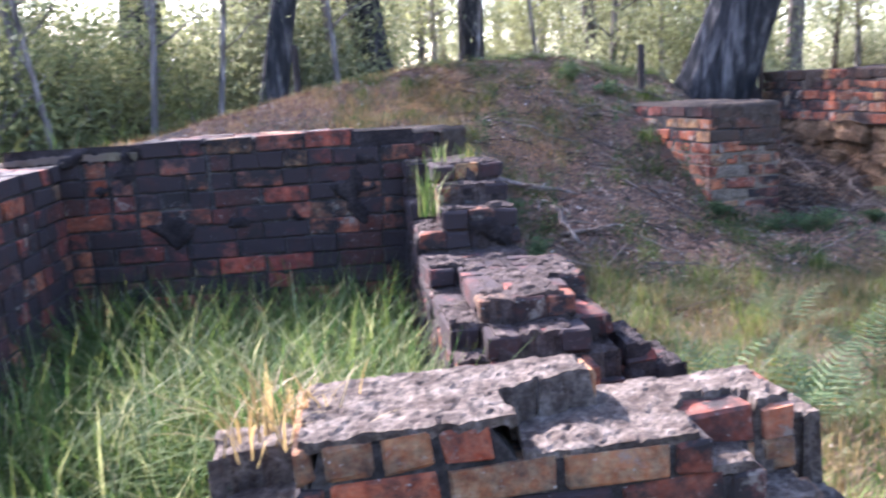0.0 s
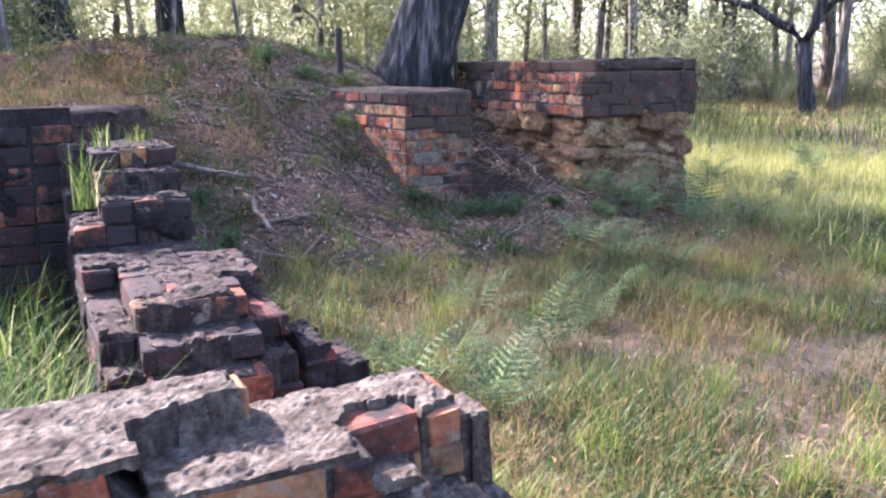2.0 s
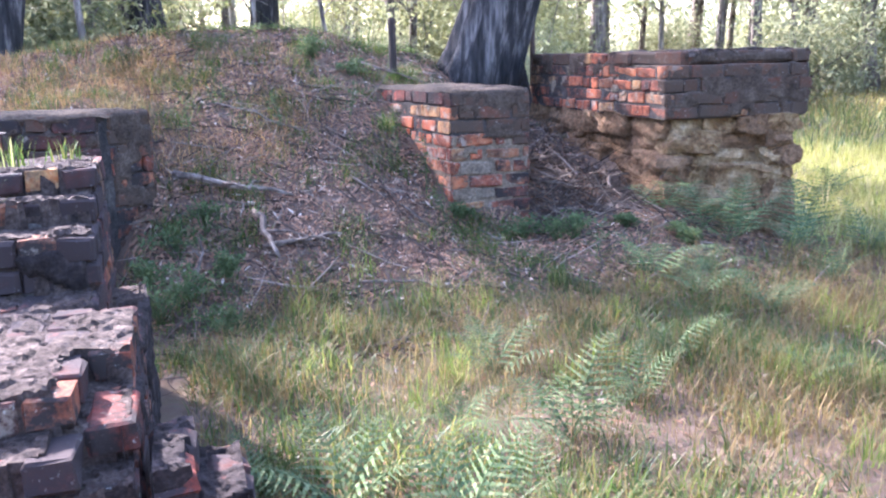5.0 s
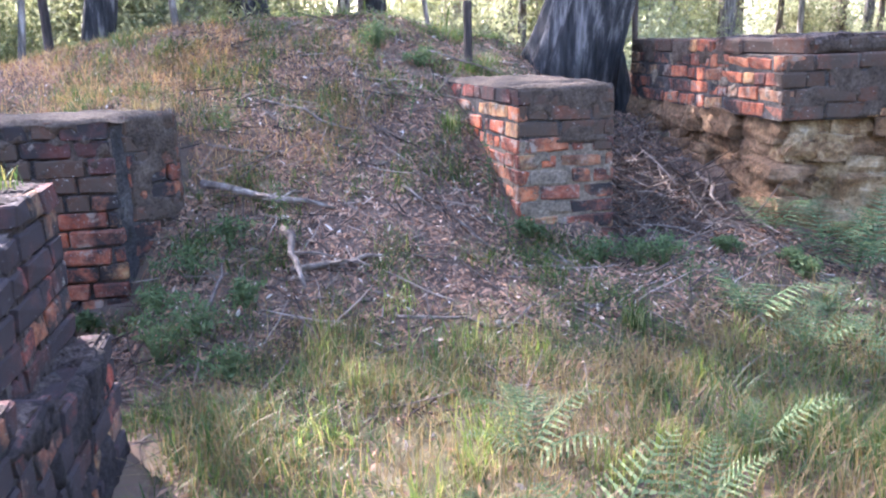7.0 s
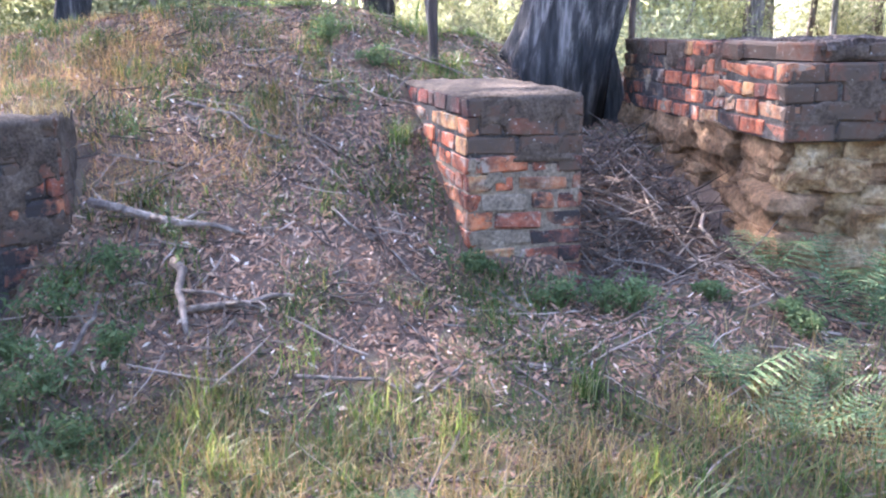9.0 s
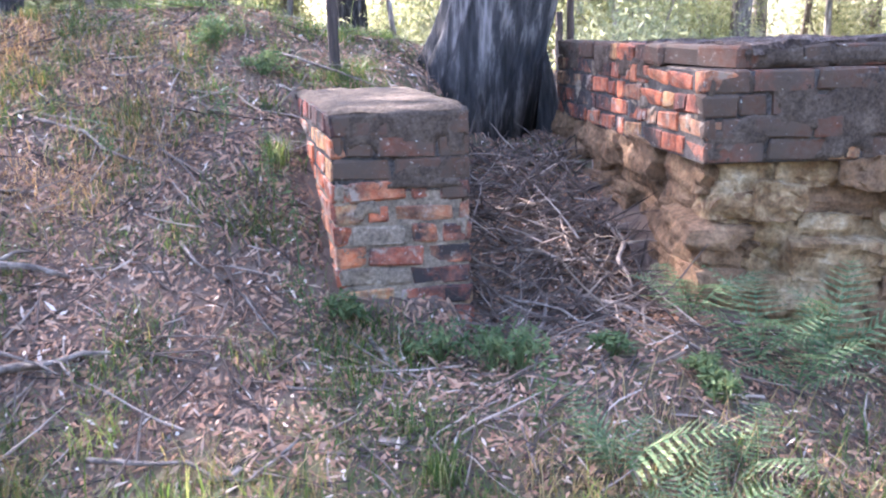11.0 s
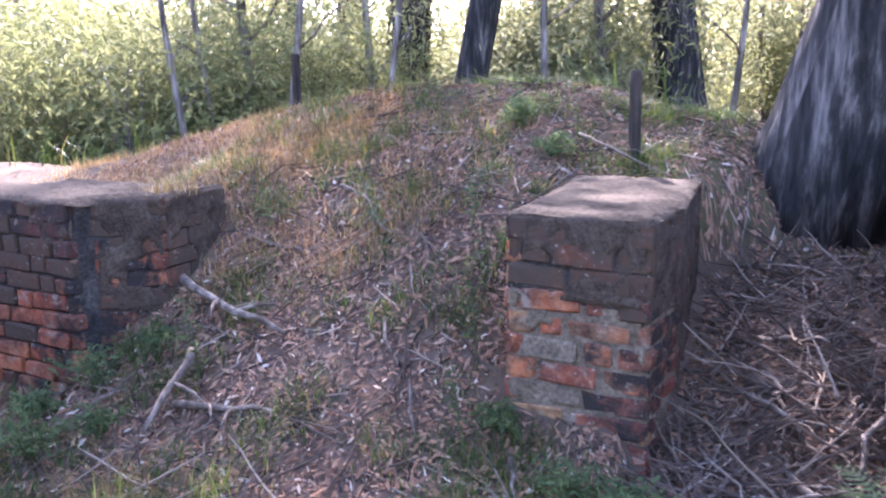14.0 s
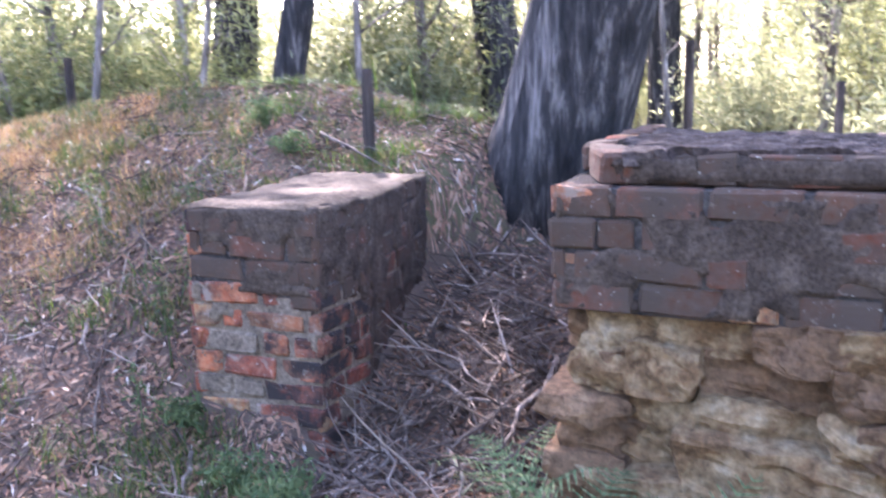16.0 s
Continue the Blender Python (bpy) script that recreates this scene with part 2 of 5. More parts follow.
def tube(points, radii, sides=7, wobble=0.0, seed=0):
    """Vertices and faces of a tapered tube along points."""
    rng = random.Random(seed)
    pts = [Vector(q) for q in points]
    verts, faces = [], []
    for i, q in enumerate(pts):
        d = (pts[min(i + 1, len(pts) - 1)] - pts[max(i - 1, 0)]).normalized()
        a = d.orthogonal().normalized() if abs(d.z) < 0.9 else d.cross(Vector((0, 1, 0))).normalized()
        b = d.cross(a)
        for s in range(sides):
            g = 2 * math.pi * s / sides
            r = radii[i] * (1 + rng.uniform(-wobble, wobble))
            verts.append(q + a * (r * math.cos(g)) + b * (r * math.sin(g)))
        if i:
            o = (i - 1) * sides
            faces += [(o + s, o + (s + 1) % sides, o + sides + (s + 1) % sides, o + sides + s) for s in range(sides)]
    faces.append(tuple(reversed(range(sides))))
    faces.append(tuple(range(len(verts) - sides, len(verts))))
    return verts, faces


def join(pieces):
    verts, faces = [], []
    for v, f in pieces:
        o = len(verts)
        verts += v
        faces += [tuple(i + o for i in q) for q in f]
    return verts, faces


# ---- ground ----
def smooth_step(t):
    t = np.clip(t, 0, 1)
    return t * t * (3 - 2 * t)


def rolling(x, y):
    return 0.025 * np.sin(1.9 * x + 0.7 * y) * np.cos(1.3 * y - 0.4 * x) + 0.012 * np.sin(5.3 * x + 1.1) * np.sin(4.7 * y + 0.6 * x)


def ground_height(x, y):
    """Flat meadow with the earth mound, the littered gully beside the pier and a low spot before the broad pier."""
    x, y = np.asarray(x, float), np.asarray(y, float)
    t = np.clip((y + 1.137) / 3.196, 0, 1)
    rise = 1.481 * (0.698 * t + 0.302 * smooth_step(t))
    rise *= 1 - 0.9 * smooth_step((y - 2.45) / 1.0)
    rise *= 1 - 0.45 * smooth_step((-x - 1.965) / 4.4)
    rise *= 1 - 0.12 * smooth_step((x + 1.142) / 0.8)
    rise += 0.18 * np.exp(-((x + 2.75) / 0.45) ** 2 - ((y - 0.65) / 0.45) ** 2)
    dip = smooth_step((-2.3 - x) / 0.25) * (1 - smooth_step((y + 0.45) / 0.4))
    rise *= 1 - 0.85 * dip
    late = np.clip((y + 0.1) / 1.9, 0, 1)
    gully = smooth_step((x + 0.12 + 0.178 * np.clip(y - 0.37, 0, 1)) / (0.14 + 0.7 * smooth_step((y - 1.2) / 0.6))) * smooth_step((y + 0.6) / 0.6) * (1 - smooth_step((x - 0.7) / 0.4)) * (1 - smooth_step((y - 1.8) / 1.1))
    rise = rise * (1 - gully) + gully * (0.2 + 0.52 * late)
    rise *= 1 - smooth_step((x - 0.6) / 1.2)
    rise -= 0.15 * np.exp(-((x + 0.25) / 0.5) ** 2 - ((y + 0.2) / 0.4) ** 2)
    far = np.hypot(x, y)
    return -0.27 + rise + 0.6 * rolling(x, y) * smooth_step((14 - far) / 6) + 0.35 * smooth_step((far - 14) / 25)


def gz(x, y):
    return float(ground_height(x, y))


near = np.arange(-7.0, 5.501, 0.07)
grow = np.cumsum(0.12 * 1.17 ** np.arange(48))
grow = grow[grow < 900]
xs = np.concatenate([-7.0 - grow[::-1], near, 5.5 + grow])
ys = np.concatenate([-7.0 - grow[::-1], near, 5.5 + grow])
gx, gy = np.meshgrid(xs, ys)
gxyz = np.stack([gx, gy, ground_height(gx, gy)], -1).reshape(-1, 3)
ii = np.arange(len(xs) * len(ys)).reshape(len(ys), len(xs))
gq = np.stack([ii[:-1, :-1], ii[:-1, 1:], ii[1:, 1:], ii[1:, :-1]], -1).reshape(-1, 4)
tagged(new("ground", mesh_from_arrays("ground", gxyz, gq, ground_mat, True)),
       "brown forest soil with leaf litter and patchy grass", "ground", kind="structure")

# ---- masonry ----
BH, BL, BW, J = 0.075, 0.228, 0.11, 0.011
COURSE = BH + J
brick_meshes = {}


def brick_mesh(length, width, height, material, variant, worn=0.006):
    key = (round(length, 3), round(width, 3), round(height, 3), material.name, variant)
    if key not in brick_meshes:
        rng = random.Random(str(key))
        bm = bmesh.new()
        bmesh.ops.create_cube(bm, size=1.0)
        for v in bm.verts:
            v.co = Vector((v.co.x * length, v.co.y * width, v.co.z * height))
            v.co += Vector([rng.uniform(-1, 1) * worn * 0.6 for _ in range(3)])
        chipped = [e for e in bm.edges if rng.random() < 0.85]
        bmesh.ops.bevel(bm, geom=chipped, offset=worn, segments=1, affect="EDGES")
        for v in bm.verts:
            v.co += Vector([rng.uniform(-1, 1) * worn * 0.45 for _ in range(3)])
        brick_meshes[key] = bm_mesh("brick", bm, material)
    return brick_meshes[key]


def masonry(name, label, x, y, rz, length, depth, base, tops, paint, seed, worn=0.006, core_mat=None):
    """A ruined brick wall. Its front runs along local x from (x, y); local y goes into it. tops(s, d): height of the top there.
    paint(s, d, z, side): the material of a brick there."""
    rng = random.Random(seed)
    wall = thing(name, label, "brick wall", x, y, 0, rz=rz, kind="")
    rows = max(2, round(depth / (BW + J)))
    rw = depth / rows
    zmax = max(tops(s, d) for s in np.linspace(0.01, length - 0.01, 40) for d in np.linspace(0.01, depth - 0.01, 4))
    count = math.ceil((zmax - base) / COURSE)
    # core of mortar and rubble, in columns that follow the steps
    n = max(4, round(length / 0.06))
    m = max(3, round(depth / 0.06))
    inset = 0.015
    verts, faces = [], []
    for i in range(n + 1):
        for j in range(m + 1):
            s = inset + (length - 2 * inset) * i / n
            d = inset + (depth - 2 * inset) * j / m
            z = min(tops(min(max(s + a, 0.01), length - 0.01), min(max(d + b, 0.01), depth - 0.01)) for a in (-0.05, 0.05) for b in (-0.05, 0.05))
            z -= COURSE * 0.22 + 0.016 * noise.noise((s * 14, d * 14, seed))
            verts.append((s, d, z))
    for i in range(n):
        for j in range(m):
            a = i * (m + 1) + j
            faces.append((a, a + m + 1, a + m + 2, a + 1))
    top_count = len(verts)
    rim = [i * (m + 1) for i in range(n + 1)] + [n * (m + 1) + j for j in range(1, m + 1)] + [i * (m + 1) + m for i in range(n - 1, -1, -1)] + [j for j in range(m - 1, 0, -1)]
    for q in rim:
        verts.append((verts[q][0], verts[q][1], base - 0.25))
    for q in range(len(rim)):
        r = (q + 1) % len(rim)
        faces.append((rim[r], rim[q], top_count + q, top_count + r))
    part("mortar_core", mesh_from("mortar_core", verts, faces, core_mat or mortar), wall, "grey crumbling lime mortar")
    for c in range(count):
        zc = base + c * COURSE + BH / 2
        for r in range(rows):
            d = (r + 0.5) * rw
            s = rng.choice((0, -BW, -BL / 2)) if c % 2 else rng.choice((0, -BL / 2))
            while s < length - 0.03:
                full = rng.random() < 0.4
                bl = BL if full else BW
                s0, s1 = max(s, 0), min(s + bl, length)
                if length - s1 < 0.06:
                    s1 = length
                s += bl + J
                if s1 - s0 < 0.045:
                    continue
                span = [s0 + (s1 - s0) * i / 12 for i in range(13)]
                held = [q for q in span if tops(min(max(q, 0.01), length - 0.01), d) > zc + BH / 2 - 0.012]
                if not held or held[-1] - held[0] < 0.045:
                    continue
                s0, s1 = held[0], held[-1]
                mid = (s0 + s1) / 2
                top = tops(min(max(mid, 0.01), length - 0.01), d)
                outer = r in (0, rows - 1) or s0 < 0.02 or s1 > length - 0.02
                capped = zc + BH / 2 + COURSE > top + 0.012
                stepped = min(tops(min(max(mid + a, 0.01), length - 0.01), min(max(d + b, 0.01), depth - 0.01)) for a, b in ((-0.2, 0), (0.2, 0), (0, -rw), (0, rw))) < zc
                if not (outer or capped or stepped):
                    continue
                side = "front" if r == 0 else "back" if r == rows - 1 else "end"
                mat = paint(mid, d, zc, side)
                if mat is None:
                    continue
                bl2 = round((s1 - s0) / 0.02) * 0.02 - 0.002
                me = brick_mesh(bl2 + (0.009 if mat == brick_lichen else 0), rw - J * 0.6, BH + (0.009 if mat == brick_lichen else 0), mat, rng.randrange(4), worn)
                loose = 1.8 if capped else 1.0
                part("brick", me, wall, m=pose(mid, d + rng.uniform(-1, 1) * 0.005, zc + rng.uniform(-1, 1) * 0.003,
                                               rng.uniform(-1, 1) * loose, rng.uniform(-1, 1) * loose, rng.uniform(-1, 1) * loose))
    return wall


def crust(parent, x0, x1, y0, y1, z, material, seed, name="mortar_crust", amp=0.014, label="", thick=0.03, step=0.0105, flake=19.0):
    """A ragged sheet of broken mortar flakes lying on a wall top."""
    nx, ny = max(3, round((x1 - x0) / step)), max(3, round((y1 - y0) / step))
    verts, faces = [], []
    for i in range(nx + 1):
        for j in range(ny + 1):
            u, v = i / nx, j / ny
            px, py = x0 + (x1 - x0) * u, y0 + (y1 - y0) * v
            rim = i in (0, nx) or j in (0, ny)
            if rim:
                px += 0.026 * noise.noise((py * 16, seed, 0.3)) + 0.012 * noise.noise((py * 50, seed, 0.3)) - 0.006 * (1 if i == nx else -1 if i == 0 else 0)
                py += 0.026 * noise.noise((px * 16, seed + 4, 0.7)) + 0.012 * noise.noise((px * 50, seed + 4, 0.7)) - 0.006 * (1 if j == ny else -1 if j == 0 else 0)
            q = Vector((px * flake + seed, py * flake * 1.2, 0.4 * noise.noise((px * 9, py * 9, seed))))
            dist, near_points = noise.voronoi(q)
            plate = noise.noise(near_points[0] * 3.1)
            h = 0.4 * amp * (0.8 * plate + 1.2 * noise.noise((px * 7, py * 7, seed)) + 0.35 * noise.noise((px * 55, py * 55, seed))) - 0.35 * amp * max(0, 0.1 - (dist[1] - dist[0])) / 0.1
            verts.append((px, py, z + h - (thick if rim else 0)))
    for i in range(nx):
        for j in range(ny):
            a = i * (ny + 1) + j
            faces.append((a, a + ny + 1, a + ny + 2, a + 1))
    return part(name, mesh_from(name, verts, faces, material), parent, label)


def weathered_top(parent, length, depth, tops, material, seed, lift=-0.004, amp=0.02, rag=0.022, flake=17.0, label="flaking mortar crust"):
    """One broken skin of mortar over a stepped wall top, through which bricks show."""
    step = 0.0115
    nx, ny = round(length / step), round(depth / step)
    verts, faces = [], []
    for i in range(nx + 1):
        for j in range(ny + 1):
            px, py = length * i / nx, depth * j / ny
            qx = px + rag * noise.noise((px * 13, py * 13, seed)) + 0.4 * rag * noise.noise((px * 45, py * 45, seed))
            qy = py + rag * noise.noise((px * 13, py * 13, seed + 9)) + 0.4 * rag * noise.noise((px * 45, py * 45, seed + 9))
            z = min(tops(min(max(qx + a, 0.01), length - 0.01), min(max(qy + b, 0.01), depth - 0.01)) for a, b in ((-0.02, 0), (0.02, 0), (0, -0.02), (0, 0.02)))
            dist, near_points = noise.voronoi(Vector((px * flake + seed, py * flake * 1.2, 0.4 * noise.noise((px * 9, py * 9, seed)))))
            plate = noise.noise(near_points[0] * 3.1)
            h = 0.5 * amp * (0.8 * plate + 1.2 * noise.noise((px * 7, py * 7, seed)) + 0.35 * noise.noise((px * 55, py * 55, seed))) - 0.35 * amp * max(0, 0.1 - (dist[1] - dist[0])) / 0.1
            rim = i in (0, nx) or j in (0, ny)
            edge = 0.01 * noise.noise((px * 30, py * 30, seed + 2)) if rim else 0
            if rim:
                px, py = min(max(px, 0.012), length - 0.012), min(max(py, 0.012), depth - 0.012)
            verts.append((px + edge, py + edge, z + lift + h - (0.022 if rim else 0)))
    for i in range(nx):
        for j in range(ny):
            a = i * (ny + 1) + j
            faces.append((a, a + ny + 1, a + ny + 2, a + 1))
    return part("mortar_crust", mesh_from("mortar_crust", verts, faces, material), parent, label)


# ---- the ruined walls ----
def face_crust(parent, p0, p1, z0, z1, material, seed, cover=0.15, thick=0.006, name="lichen_crust", label="black lichen and soot crust"):
    """Ragged patches of crust over a wall face from p0 to p1, seen from outside, left to right."""
    a, b = Vector((*p0, 0)), Vector((*p1, 0))
    u = (b - a).normalized()
    outward = Vector((u.y, -u.x, 0))
    length = (b - a).length
    nx, nz = max(3, round(length / 0.016)), max(3, round((z1 - z0) / 0.016))
    verts, faces = [], []
    for i in range(nx + 1):
        for j in range(nz + 1):
            x, z = length * i / nx, z0 + (z1 - z0) * j / nz
            spread = noise.noise((x * 4.5, z * 6, seed)) + 0.5 * noise.noise((x * 15, z * 15, seed + 3)) + cover
            grain = 0.8 + 0.7 * noise.noise((x * 26, z * 34, seed + 7)) + 0.4 * noise.noise((x * 60, z * 60, seed))
            off = thick * grain * min(1, spread * 9) if spread > 0 else max(-0.03, spread * 0.3)
            if i in (0, nx) or j in (0, nz):
                off = -0.03
            at = a + u * x + outward * off
            verts.append((at.x, at.y, z))
    for i in range(nx):
        for j in range(nz):
            k = i * (nz + 1) + j
            faces.append((k, k + nz + 1, k + nz + 2, k + 1))
    return part(name, mesh_from(name, verts, faces, material, True), parent, label)


TOP = 0.39
NB = TOP - 8 * COURSE


def near_tops(s, d):
    x, back = s - 3.5, d > 0.19
    if x < -3.42:
        return NB + 4 * COURSE
    if x < -3.2:
        return NB + (7 if back else 6) * COURSE
    if x < -2.72:
        return TOP
    if x < -2.5:
        return TOP if back else NB + 7 * COURSE
    if x < -2.33:
        return NB + 7 * COURSE
    if x < -2.2:
        return NB + (7 if back else 6) * COURSE
    if x < -2.08:
        return NB + (7 if d > 0.12 else 5) * COURSE
    return NB + (6 if back else 4) * COURSE


def near_paint(s, d, z, side):
    r = random.Random(round(s * 61 + z * 977)).random()
    return brick_tan if r < 0.3 else brick_orange if r < 0.65 else brick_red if r < 0.88 else brick_soot


near_wall = masonry("low_brick_wall", "low broken orange brick wall topped with pale weathered mortar", -3.5, -4.4, 0.6, 1.53, 0.36, NB, near_tops, near_paint, 3, 0.007, mortar_dark)
near_wall.matrix_basis = pose(-3.5, -4.4, -0.036, 0, -2.0, 0.6)
weathered_top(near_wall, 1.53, 0.36, near_tops, crust_mat, 2, 0.004, 0.015, flake=30, label="pale flaking mortar crust")

SB = 0.69 - 12 * COURSE


def step_tops(s, d):
    """s runs from the ruined foot towards the back wall; d from the enclosure's side outwards."""
    y, left, right = s - 3.5, d < 0.14, d > 0.44
    if y < -3.4:
        return SB + (4 if left else 6 if not right else 4) * COURSE
    if y < -3.27:
        return SB + (6 if left else 7 if not right else 6) * COURSE
    if y < -2.72:
        return SB + (7 if left else 8 if not right or y > -3.0 else 7) * COURSE
    if d > 0.47 and y > -2.6:
        return SB + (7 if y < -2.35 else 6) * COURSE
    if y < -2.38:
        return SB + (8 if left else 8) * COURSE
    if y < -2.2:
        return SB + (9 if left else 10) * COURSE
    if y < -2.06:
        return SB + (9 if left else 11) * COURSE
    return SB + (10 if left and y < -1.85 else 12) * COURSE


def step_paint(s, d, z, side):
    r = random.Random(round(s * 83 + z * 577 + d * 41)).random()
    return brick_red if r < 0.2 else brick_dark if r < 0.32 else brick_soot


def stair_tops(s, d):
    return step_tops(s, 0.58 - d)


step_wall = masonry("stepped_brick_wall", "crumbling stepped red and black brick wall", -2.22, -3.5, 92, 1.85, 0.56, SB, stair_tops, step_paint, 5, 0.008, mortar_dark)
def pile_tops(s, d):
    return SB + (4 if s < 0.1 else (5 if d < 0.11 else 6) if s < 0.42 else 3) * COURSE


pile = masonry("brick_rubble", "slumped dark bricks against the stepped wall foot", -1.99, -3.46, 91, 0.55, 0.22, SB, pile_tops, step_paint, 15, 0.016, mortar_dark)
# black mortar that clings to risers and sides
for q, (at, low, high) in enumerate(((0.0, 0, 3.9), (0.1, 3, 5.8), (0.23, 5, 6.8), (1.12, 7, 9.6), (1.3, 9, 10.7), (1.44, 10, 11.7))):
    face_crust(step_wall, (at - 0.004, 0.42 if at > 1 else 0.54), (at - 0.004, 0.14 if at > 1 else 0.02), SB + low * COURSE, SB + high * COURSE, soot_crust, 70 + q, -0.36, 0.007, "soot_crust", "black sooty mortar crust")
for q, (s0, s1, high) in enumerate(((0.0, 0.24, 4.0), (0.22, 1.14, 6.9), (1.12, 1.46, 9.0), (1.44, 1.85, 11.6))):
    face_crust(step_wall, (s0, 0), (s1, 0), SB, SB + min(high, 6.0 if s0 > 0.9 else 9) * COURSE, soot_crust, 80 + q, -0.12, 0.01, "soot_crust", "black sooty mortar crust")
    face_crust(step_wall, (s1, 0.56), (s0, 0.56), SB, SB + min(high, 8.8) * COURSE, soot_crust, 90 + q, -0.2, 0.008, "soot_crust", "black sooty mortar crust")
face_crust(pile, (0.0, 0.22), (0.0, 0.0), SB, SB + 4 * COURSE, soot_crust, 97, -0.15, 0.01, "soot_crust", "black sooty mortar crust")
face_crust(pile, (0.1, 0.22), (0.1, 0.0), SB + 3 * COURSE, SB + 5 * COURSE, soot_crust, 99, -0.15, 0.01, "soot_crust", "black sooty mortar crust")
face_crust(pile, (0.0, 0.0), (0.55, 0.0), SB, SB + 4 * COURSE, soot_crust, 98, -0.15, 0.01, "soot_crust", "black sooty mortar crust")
weathered_top(step_wall, 1.85, 0.56, stair_tops, crust_brown, 31, -0.004, 0.03, label="thin brown mortar crust")
weathered_top(pile, 0.55, 0.22, pile_tops, soot_crust, 33, -0.004, 0.03, label="black sooty mortar crust")

KB = 0.86 - 13 * COURSE


def back_tops(s, d):
    x = s - 4.75
    return KB + (12 if x < -4.1 or x > -3.05 else 13) * COURSE


def back_paint(s, d, z, side):
    r = random.Random(round(s * 47 + z * 691 + d * 59)).random()
    return brick_red if r < 0.27 else brick_dark if r < 0.55 else brick_soot


back_wall = masonry("dark_brick_wall", "tall black-stained brick wall with scattered red bricks", -4.75, -1.72, 0, 1.98, 0.34, KB, back_tops, back_paint, 7, 0.004, mortar_dark)
crust(back_wall, 0.0, 0.64, 0.0, 0.34, KB + 12 * COURSE + 0.03, ground_mat, 41, name="soil_cover", amp=0.03, label="brown soil and roots on the wall top")
side_wall = masonry("dark_brick_wall", "black-stained brick wall side of the grassy enclosure", -4.42, -5.0, 91, 3.26, 0.3, KB, lambda s, d: KB + 12 * COURSE, back_paint, 9, 0.004, mortar_dark)

LB = 0.76 - 12 * COURSE


# upper front bricks: dull lichen, set darker to carry the pier's shade
def left_paint(s, d, z, side):
    r = random.Random(round(s * 53 + z * 877 + d * 67)).random()
    if z > 0.4 + 0.1 * math.sin(s * 7):
        return brick_lichen if r < 0.8 else brick_dark
    return brick_red if r < 0.5 else brick_orange if r < 0.82 else brick_lichen


def brick_face(parent, p0, p1, base, top, paint, seed, worn=0.006, depth=BW, rag=1.0):
    """A skin of bricks from p0 to p1 (as seen from outside, left to right)."""
    rng = random.Random(seed)
    a, b = Vector((*p0, 0)), Vector((*p1, 0))
    u = (b - a).normalized()
    inward = Vector((-u.y, u.x, 0))
    length, turn = (b - a).length, math.degrees(math.atan2(u.y, u.x))
    for c in range(math.ceil((top - base) / COURSE - 0.05)):
        zc = base + c * COURSE + BH / 2
        s = (0.0, -BW / 2 - J)[c % 2]
        while s < length - 0.03:
            bl = BL if rng.random() < 0.5 else BW
            s0, s1 = max(s, 0), min(s + bl, length)
            if length - s1 < 0.055:
                s1 = length
            s += bl + J
            if s1 - s0 < 0.04:
                continue
            mid = (s0 + s1) / 2
            mat = paint(mid, zc)
            if mat is None:
                continue
            fused = 0.006 if mat == brick_lichen else 0
            me = brick_mesh(round((s1 - s0) / 0.02) * 0.02 - 0.002 + fused, depth, BH + fused, mat, rng.randrange(4), worn)
            at = a + u * mid + inward * (depth / 2 + rng.uniform(-0.005, 0.004) * rag)
            part("brick", me, parent, m=pose(at.x, at.y, zc, rng.uniform(-0.8, 0.8), rng.uniform(-0.8, 0.8), turn + rng.uniform(-1, 1)))


def prism(name, outline, z0, z1, material, parent, label="", inset=0.014):
    pts = [Vector((*q, 0)) for q in outline]
    c = sum(pts, Vector()) / len(pts)
    pts = [q + (c - q).normalized() * inset * 1.5 for q in pts]
    n = len(pts)
    verts = [(q.x, q.y, z0) for q in pts] + [(q.x, q.y, z1) for q in pts]
    faces = [tuple(reversed(range(n))), tuple(range(n, 2 * n))] + [(i, (i + 1) % n, n + (i + 1) % n, n + i) for i in range(n)]
    return part(name, mesh_from(name, verts, faces, material), parent, label)


def cap_slab(name, outline, z, material, parent, label, seed, thick=0.05, amp=0.008, div=26):
    """A worn four-sided slab with lumpy top and rounded rim."""
    q = [Vector((*c, 0)) for c in outline]
    verts, faces = [], []
    for i in range(div + 1):
        for j in range(div + 1):
            u, v = i / div, j / div
            at = q[0].lerp(q[1], u).lerp(q[3].lerp(q[2], u), v)
            h = amp * (noise.noise(at * 6 + Vector((0, 0, seed))) + 0.5 * noise.noise(at * 21))
            e = min(i, j, div - i, div - j)
            drop = (thick, 0.012, 0.002)[e] if e < 3 else 0
            w = 0.012 * noise.noise(at * 9 + Vector((seed, 0, 0))) if e == 0 else 0
            verts.append((at.x + w, at.y + w, z + h - drop))
    for i in range(div):
        for j in range(div):
            a = i * (div + 1) + j
            faces.append((a, a + div + 1, a + div + 2, a + 1))
    return part(name, mesh_from(name, verts, faces, material, True), parent, label)


# the broad pier west of the mound's path, with a splayed flank
left_block = thing("brick_pier", "broad brick pier with dark top and orange lower bricks", "brick pier")
L1, L2, L3, L4, L5, L6 = (-3.55, -0.34), (-2.545, -0.32), (-2.5, -0.22), (-2.3, 0.02), (-2.38, 0.5), (-3.55, 0.5)
LT = LB + 12 * COURSE


